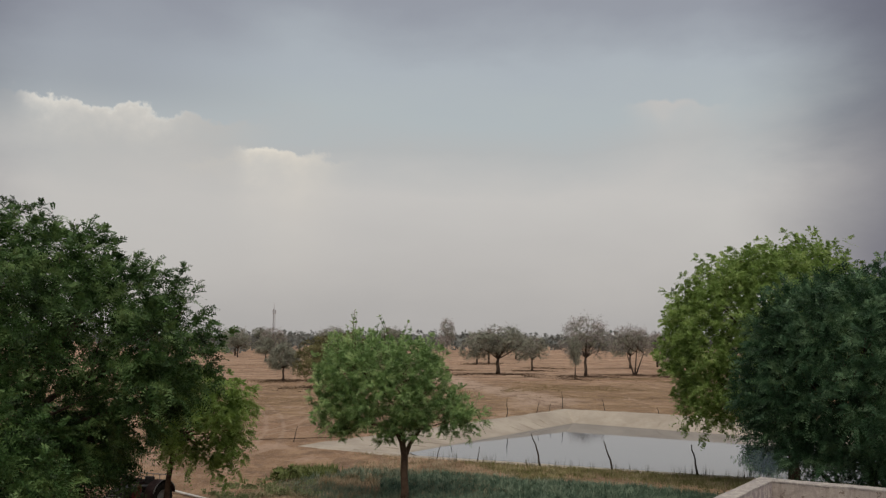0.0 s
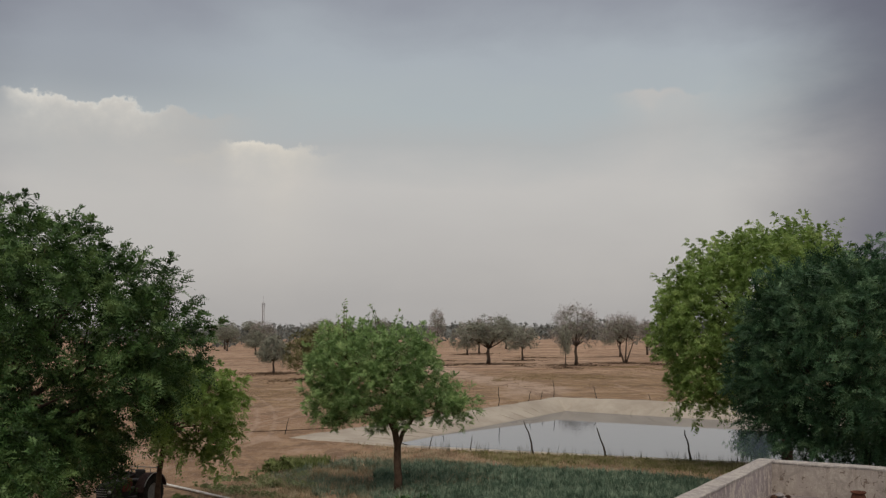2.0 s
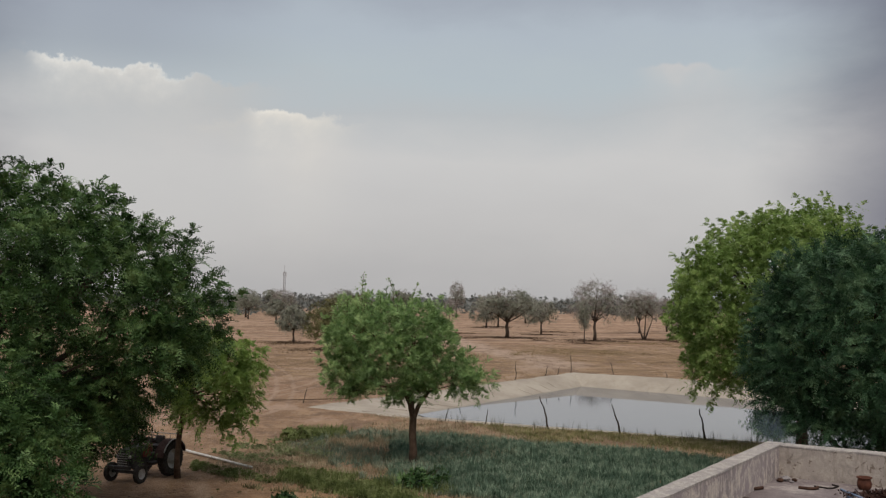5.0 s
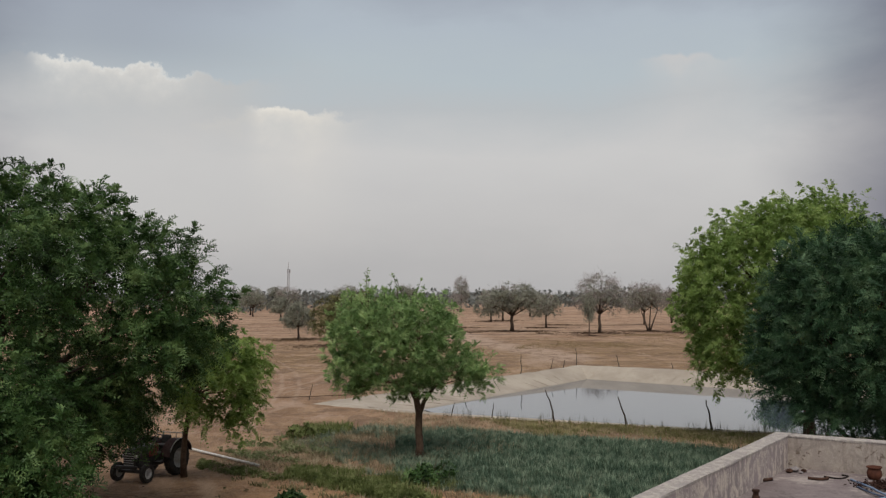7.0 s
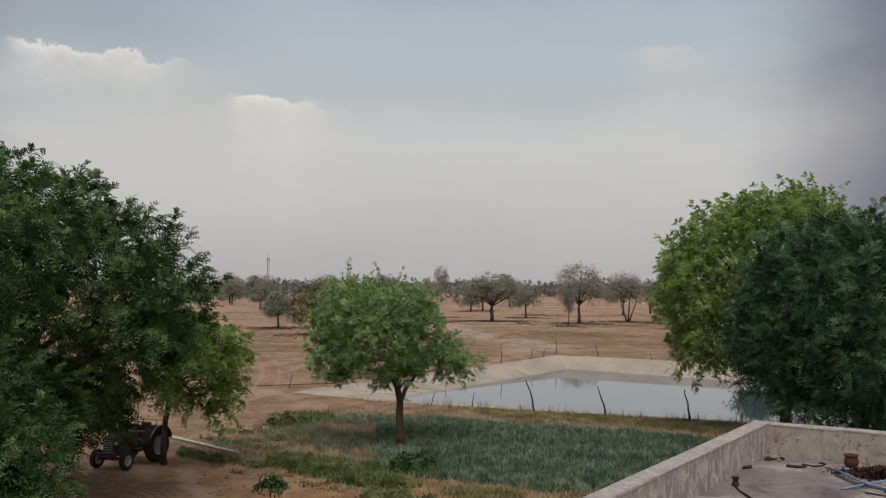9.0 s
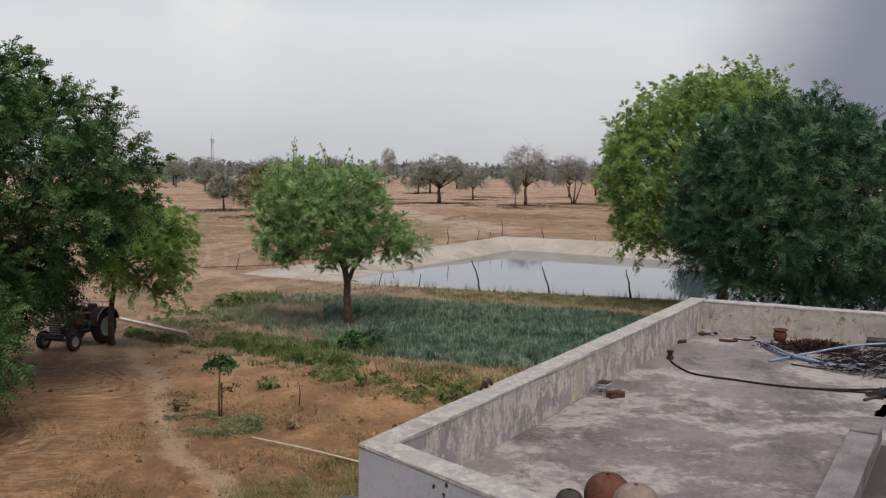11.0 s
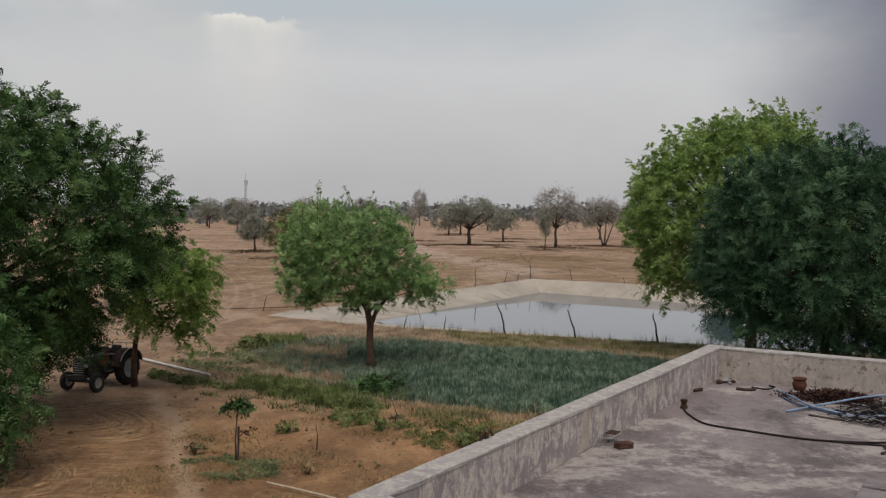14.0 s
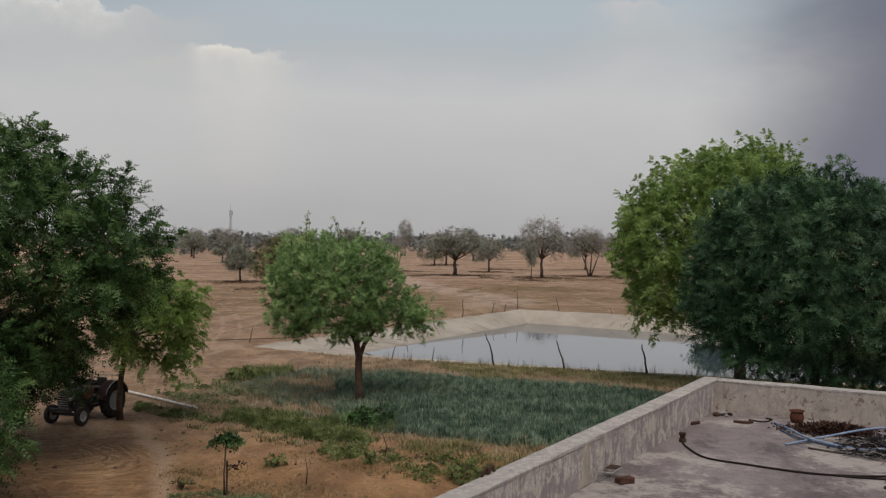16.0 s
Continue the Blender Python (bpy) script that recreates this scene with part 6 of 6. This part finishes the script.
# ---- things on the roof ----
def clay_pot(u, w, r, mat, label, tilt=(0, 0), name="clay_pot", neck=True):
    prof = [(0.02, 0.0), (r * 0.45, 0.01), (r * 0.82, r * 0.35), (r, r * 0.85), (r * 0.88, r * 1.35), (r * 0.5, r * 1.66)]
    prof += [(r * 0.42, r * 1.76), (r * 0.56, r * 1.9), (r * 0.52, r * 1.9), (r * 0.36, r * 1.74), (r * 0.4, r * 1.5)] if neck else [(r * 0.2, r * 1.74), (0.005, r * 1.76)]
    prof = [(max(q.x, 0.004), q.z) for q in curve_points([(a, 0, b) for a, b in prof], 5)]
    ob = new(name, mesh_of(name, *lathe(prof, 40), mat, True))
    p = at(u, w)
    ob.matrix_world = Matrix.Translation((p.x, p.y, FLOOR)) @ Matrix.Translation((0, 0, r * 0.85)) @ pose(0, 0, 0, tilt[0], tilt[1], 0) @ Matrix.Translation((0, 0, -r * 0.85))
    return tagged(ob, label, "pot")


def uw(x, y):
    d = Vector((x, y, 0)) - P0
    return d.dot(U), d.dot(W)


def on_roof(name, data, x, y, z, rz, label, category, group=""):
    ob = new(name, data)
    ob.matrix_world = pose(x, y, FLOOR + z, 0, 0, rz)
    return tagged(ob, label, category, group)


clay_pot(*uw(2.34, 8.76), 0.22, CLAY, "round red-brown clay water pot upside down on the roof", (180, 0))
clay_pot(*uw(2.53, 8.49), 0.215, CLAY_PALE, "round lime-scaled pale clay pot upside down on the roof", (180, 0))
clay_pot(*uw(1.99, 8.80), 0.13, CLAY_DARK, "soot-dark clay bowl on the roof", (180, 0), "clay_bowl")
_me = mesh_of("clay_jar", *lathe([(0.0, 0.0), (0.10, 0.0), (0.135, 0.06), (0.145, 0.13), (0.125, 0.19), (0.115, 0.215), (0.15, 0.235), (0.15, 0.255), (0.11, 0.25), (0.10, 0.2), (0.11, 0.1), (0.0, 0.04)], 22), CLAY, True)
_jar = on_roof("clay_jar", _me, 7.79, 17.30, 0.0, 0, "squat wide-mouthed brown clay jar at the foot of the parapet", "jar")
_jar.scale = (0.88, 0.88, 0.88)

_b = box_bm(0.24, 0.13, 0.09, 0.015)
for _v in _b.verts:
    _v.co += Vector((random.uniform(-0.012, 0.012), random.uniform(-0.012, 0.012), random.uniform(-0.008, 0.008)))
_me = bpy.data.meshes.new("brick")
_b.to_mesh(_me)
_b.free()
_me.materials.append(BRICK)
for _x, _y, _r in ((3.57, 13.15, 20),):
    on_roof("brick", _me, _x, _y, 0.045, _r, "broken red-brown brick lying on the roof", "brick", "loose bricks on the roof")

# wire-mesh crate against the parapet
_cr = thing("wire_crate", (3.42, 13.36, FLOOR), math.degrees(math.atan2(U.y, U.x)), "small pale wire crate against the parapet", "crate")
_cr.scale = (0.72, 0.72, 0.72)
for _z in (0.01, 0.19):
    part("rail", mesh_of("rail", *tube([(-0.28, -0.13, _z), (0.28, -0.13, _z), (0.28, 0.13, _z), (-0.28, 0.13, _z), (-0.28, -0.13, _z)], 0.012, 5), PALE_STEEL), _cr)
for _i in range(7):
    for _q in (-0.13, 0.13):
        part("wire", mesh_of("wire", *tube([(-0.28 + _i * 0.093, _q, 0.01), (-0.28 + _i * 0.093, _q, 0.19)], 0.006, 4), PALE_STEEL), _cr)
part_bm("lid", box_bm(0.3, 0.22, 0.015, 0.004, (0.16, 0, 0.205)), RUST, _cr, "rusty tin lid")


def hose(name, ctrl, r, mat, label, category, sides=8, lift=None):
    lift = r if lift is None else lift
    pts = curve_points([(x, y, FLOOR + lift + (c[0] if c else 0)) for x, y, *c in ctrl], 12)
    ob = new(name, mesh_of(name, *tube(pts, r, sides), mat, True))
    return tagged(ob, label, category)


hose("hose", [(5.16, 15.70), (5.10, 15.20), (5.17, 14.53), (5.64, 14.08), (6.29, 13.58), (6.88, 13.39), (7.41, 13.37), (8.13, 13.48), (8.79, 13.96)], 0.016, HOSE, "black polythene hose snaking over the roof", "hose")
hose("hose", [(6.60, 13.44), (7.08, 13.25), (7.65, 13.15), (8.41, 13.29), (9.18, 13.68)], 0.014, HOSE, "second black hose end on the roof", "hose")
_me = mesh_of("hose_coupling", *lathe([(0.0, 0), (0.06, 0), (0.06, 0.05), (0.045, 0.06), (0.045, 0.11), (0.06, 0.12), (0.06, 0.15), (0.0, 0.15)], 14), RUST)
on_roof("hose_coupling", _me, 5.18, 15.72, 0.0, 0, "rusty hose coupling standing on the roof", "coupling")
hose("blue_pipe", [(7.33, 17.2), (7.26, 16.3, 0.05), (7.22, 15.5, 0.07), (7.62, 14.8, 0.06), (8.10, 14.55, 0.12)], 0.019, BLUE, "faded blue plastic pipe lying across the brush heap", "pipe")
hose("blue_pipe", [(7.18, 16.6), (7.16, 15.9, 0.02), (7.34, 15.2, 0.03), (7.80, 14.7, 0.03)], 0.017, BLUE_DARK, "darker blue plastic pipe beside the pale one", "pipe")
hose("blue_pipe", [(6.76, 15.40), (7.55, 15.70, 0.06), (8.50, 15.95, 0.14), (9.30, 15.75, 0.20), (10.13, 15.40, 0.08)], 0.018, BLUE, "faded blue plastic pipe lying across the brush heap", "pipe")


def build_brush():
    """A heap of cut thorny twigs."""
    rnd = random.Random(9)
    heap = thing("brush_heap", (8.95, 14.75, FLOOR), -8, "dense dark heap of cut thorny twigs on the roof", "brush heap")
    twigs = []
    for i in range(1300):
        a = rnd.uniform(0, 2 * math.pi)
        r = rnd.uniform(0, 1) ** 0.6
        c = Vector((math.cos(a) * 1.55 * r, math.sin(a) * 0.95 * r, 0.02 + rnd.uniform(0, 0.24) * (1 - r * r)))
        d = Vector((rnd.gauss(0, 1.0), rnd.gauss(0, 0.6), rnd.gauss(0, 0.14))).normalized() * rnd.uniform(0.12, 0.55)
        p0, p1 = c - d * 0.5, c + d * 0.5
        mid = c + Vector((rnd.uniform(-0.07, 0.07), rnd.uniform(-0.07, 0.07), rnd.uniform(0, 0.08)))
        for q in (p0, mid, p1):
            q.z = max(q.z, 0.012)
        w = rnd.choice((0.007, 0.009, 0.013))
        twigs.append(tube([p0, mid, p1], [w, w * 0.8, w * 0.5], 4))
    tagged(part("twig_tangle", mesh_of("twig_tangle", *joined(twigs[:850]), TWIG_DARK), heap, "tangled dark twigs"), kind="stuff")
    tagged(part("grey_tangle", mesh_of("grey_tangle", *joined(twigs[850:]), CEMENT), heap, "sun-greyed twigs"), kind="stuff")
    for k, (cx, cy, r) in enumerate(((-0.2, -0.45, 0.14), (0.35, -0.6, 0.16), (0.8, 0.1, 0.2))):
        arc = [(cx + r * math.cos(a), cy + r * 0.6 * math.sin(a), 0.16 + 0.1 * math.sin(a + k)) for a in np.linspace(0.3, 5.2, 16)]
        part("loose_twig", mesh_of("loose_twig", *tube(arc, 0.008, 5), BAMBOO, True), heap, "pale curled twig")


build_brush()


def build_leaf_heap():
    """Swept-up dead leaves at the back of the brush."""
    rng = np.random.default_rng(5)
    n = 1600
    c = np.stack([rng.normal(size=n) * 0.30, rng.normal(size=n) * 0.15, np.zeros(n)], 1)
    c[:, 2] = rng.uniform(0, 1, n) * 0.13 * np.exp(-(c[:, 0] / 0.55) ** 2 - (c[:, 1] / 0.3) ** 2) + 0.012
    me = fast_mesh("leaf_heap", leaf_array(rng, c, np.tile([0, 0, 0.2], (n, 1)), n, 0.07, 3, 0.06, 0.035, 0.0, 0.015), 4, DEAD_LEAF)
    ob = on_roof("leaf_heap", me, 8.00, 16.35, 0.0, -20, "swept heap of maroon dead leaves on the roof", "leaf heap")
    return tagged(ob, "swept heap of maroon dead leaves on the roof", "leaf heap", kind="stuff")


build_leaf_heap()


def build_rag():
    """A crumpled dark cloth."""
    bm = bmesh.new()
    bmesh.ops.create_grid(bm, x_segments=22, y_segments=14, size=0.5)
    rnd = random.Random(12)
    for v in bm.verts:
        x, y = v.co.x, v.co.y
        h = 0.05 * math.sin(x * 19 + 2 * math.sin(y * 11)) + 0.04 * math.sin(y * 23 + x * 7)
        v.co = Vector((x * 0.46 + 0.03 * math.sin(y * 9), y * 0.26 + 0.03 * math.sin(x * 13), max(0.006, 0.05 + h * (1 - 3.2 * max(x * x, y * y))) - 0.04 * (abs(x) > 0.44)))
        v.co.z = max(v.co.z, 0.004) + rnd.uniform(0, 0.006)
    bmesh.ops.solidify(bm, geom=bm.faces[:], thickness=0.004)
    me = bpy.data.meshes.new("rag")
    bm.to_mesh(me)
    bm.free()
    me.materials.append(TWIG_DARK)
    me.polygons.foreach_set("use_smooth", [True] * len(me.polygons))
    on_roof("rag", me, 7.42, 13.02, 0.0, 25, "crumpled dark rag lying on the roof by the hose", "rag")


build_rag()
# low cement kerb crossing the roof, in two lengths with a gap
_k = thing("roof_kerb", (0, 0, 0), 0, "low grey cement kerb across the roof with a gap", "kerb")
_d = Vector((1.59, 2.35, 0)).normalized()
_n = Vector((_d.y, -_d.x, 0))
_a = Vector((5.64, 10.64, 0))
for _name, _s0, _s1 in (("kerb_block", -5.2, 0.0), ("kerb_block", 0.09, 0.47)):
    _c = [_a + _d * _s0, _a + _d * _s1, _a + _d * _s1 + _n * 0.32, _a + _d * _s0 + _n * 0.32]
    part_bm(_name, slab([_c[0], _c[3], _c[2], _c[1]], FLOOR - 0.01, FLOOR + 0.20, 0.02, 8, 0.006), KERB, _k)

# thin near-black layer laid over the roof cement behind the kerb
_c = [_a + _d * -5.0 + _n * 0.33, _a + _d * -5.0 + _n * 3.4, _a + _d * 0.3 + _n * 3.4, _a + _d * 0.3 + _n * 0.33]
part_bm("dark_layer", slab(_c, FLOOR - 0.01, FLOOR + 0.006), ROOF_DARK, _k, "black-brown cement layer behind the kerb")

# iron rods and chain hung on the parapet
_g = thing("iron_hook", tuple(at(2.55, 0.02, TOP)), math.degrees(math.atan2(U.y, U.x)), "rusty bent iron hooks hung over the parapet", "hook")
for _o in (0.0, 0.13):
    _arc = [(_o + 0.085 * math.cos(a), 0.02 * math.sin(2 * a), 0.012 + 0.075 * math.sin(a)) for a in np.linspace(-0.15, 3.5, 14)]
    part("hook", mesh_of("hook", *tube(_arc, 0.019, 7), RUST, True), _g)

# scraps at the far corner
hose("stick_scrap", [(5.72, 17.08), (5.84, 17.14), (5.95, 17.2)], 0.03, RUST, "short brown stick lying on the roof", "stick")
hose("rope_scrap", [(6.62, 17.30), (6.78, 17.20), (6.93, 17.24), (6.98, 17.36)], 0.026, RUST, "short scrap of brown rope by the parapet", "rope")
hose("wire_loop", [(6.98, 17.50), (7.17, 17.31), (7.41, 17.50), (7.36, 17.64)], 0.014, HOSE, "loop of black wire on the roof", "wire")
hose("stick_scrap", [(7.03, 15.16), (7.36, 14.82), (7.65, 14.63)], 0.015, STICK, "grey stick lying on the roof", "stick")
hose("stick_scrap", [(6.98, 12.75), (7.18, 12.88), (7.36, 12.98)], 0.022, STICK, "dark stick lying on the roof", "stick")
_t = box_bm(1.7, 0.4, 0.16, 0.04)
_me = bpy.data.meshes.new("old_trough")
_t.to_mesh(_me)
_t.free()
_me.materials.append(DARK_STEEL)
on_roof("old_trough", _me, 9.95, 16.40, 0.08, -31, "dark metal trough against the far parapet", "trough")



def build_clods():
    """Dark clods and chips of dung scattered over the yard sand."""
    rnd = random.Random(77)
    pieces = []
    for i in range(230):
        x, y = rnd.uniform(-13, 2.2), rnd.uniform(17, 36)
        if 0.83 * (x - 0.03) - 0.56 * (y - 9.12) > -0.6:
            continue
        r = rnd.uniform(0.018, 0.045) * (2.0 if rnd.random() < 0.05 else 1.0)
        prof = [(r * 0.7, 0.0), (r, r * 0.35), (r * 0.6, r * 0.75), (r * 0.05, r * 0.85)]
        v, f = lathe(prof, 6)
        z = gz(x, y)
        pieces.append(([Vector((x + p.x * rnd.uniform(0.7, 1.4), y + p.y * rnd.uniform(0.7, 1.4), z - 0.005 + p.z)) for p in v], f))
    ob = new("clods", mesh_of("clods", *joined(pieces), BARK_B))
    tagged(ob, "dark clods and chips scattered on the yard sand", "clods", kind="stuff")


build_clods()


def build_wheel_ridges():
    """Low curved ridges of sand thrown up where the tractor turns in the yard."""
    rnd = random.Random(78)
    pieces = []
    for cx, cy, r0, r1, a0, a1, count in ((-10.4, 32.0, 1.4, 4.6, -120, 70, 130), (-11.4, 26.6, 1.4, 4.6, -110, 60, 70), (-13.0, 30.4, 1.2, 3.0, -110, 60, 40)):
        for _ in range(count):
            r = rnd.uniform(r0, r1)
            a = rnd.uniform(a0, a1)
            span = rnd.uniform(18, 58)
            pts, n = [], 9
            for i in range(n):
                t = math.radians(a + span * i / (n - 1))
                along, across = r * math.cos(t), 0.5 * r * math.sin(t)
                x, y = cx + 0.76 * along + 0.65 * across + rnd.uniform(-0.03, 0.03), cy - 0.65 * along + 0.76 * across + rnd.uniform(-0.03, 0.03)
                pts.append(Vector((x, y, gz(x, y) - 0.012)))
            w = rnd.uniform(0.028, 0.062)
            v, f = tube(pts, [w * math.sin(math.pi * (i + 0.4) / (n - 0.2)) for i in range(n)], 6)
            base = min(p.z for p in pts)
            pieces.append(([Vector((p.x, p.y, base + (p.z - base) * 0.55)) for p in v], f))
    ob = new("wheel_ridges", mesh_of("wheel_ridges", *joined(pieces), RIDGE_SAND, True))
    tagged(ob, "low curved sand ridges left by turning wheels", "tracks", kind="stuff")


build_wheel_ridges()


def build_lime_spill(x, y, turn):
    """A thin spill of dried lime on the roof by the kerb."""
    rnd = random.Random(91)
    bm = bmesh.new()
    ring = []
    for i in range(26):
        a = 2 * math.pi * i / 26
        r = 1.0 + 0.28 * math.sin(3 * a + 0.6) + rnd.uniform(-0.18, 0.18)
        ring.append(bm.verts.new((math.cos(a) * 0.42 * r, math.sin(a) * 0.13 * r, 0.0)))
    bm.faces.new(ring)
    bmesh.ops.solidify(bm, geom=bm.faces[:], thickness=0.005)
    me = bpy.data.meshes.new("lime_spill")
    bm.to_mesh(me)
    bm.free()
    me.materials.append(LIME)
    on_roof("lime_spill", me, x, y, 0.006, turn, "dried cream lime spilt on the roof by the kerb", "spill")


build_lime_spill(7.05, 12.25, 52)

for _i, (_x, _y, _r) in enumerate(((6.52, 17.92, 0.055), (6.66, 18.02, 0.075), (6.80, 17.98, 0.05), (6.70, 17.84, 0.035), (8.05, 13.02, 0.04))):
    _bm = bmesh.new()
    bmesh.ops.create_icosphere(_bm, subdivisions=2, radius=_r)
    _rnd = random.Random(400 + _i)
    for _v in _bm.verts:
        _v.co = Vector((_v.co.x * _rnd.uniform(0.9, 1.5), _v.co.y * _rnd.uniform(0.8, 1.2), _v.co.z * _rnd.uniform(0.5, 0.8)))
    _lo = min(_v.co.z for _v in _bm.verts)
    _me = bpy.data.meshes.new("stone_chip")
    _bm.to_mesh(_me)
    _bm.free()
    _me.materials.append(CEMENT if _i % 2 else RUST)
    on_roof("stone_chip", _me, _x, _y, -_lo - 0.004, 40 * _i, "small broken chip lying on the roof", "rubble", "broken chips on the roof")
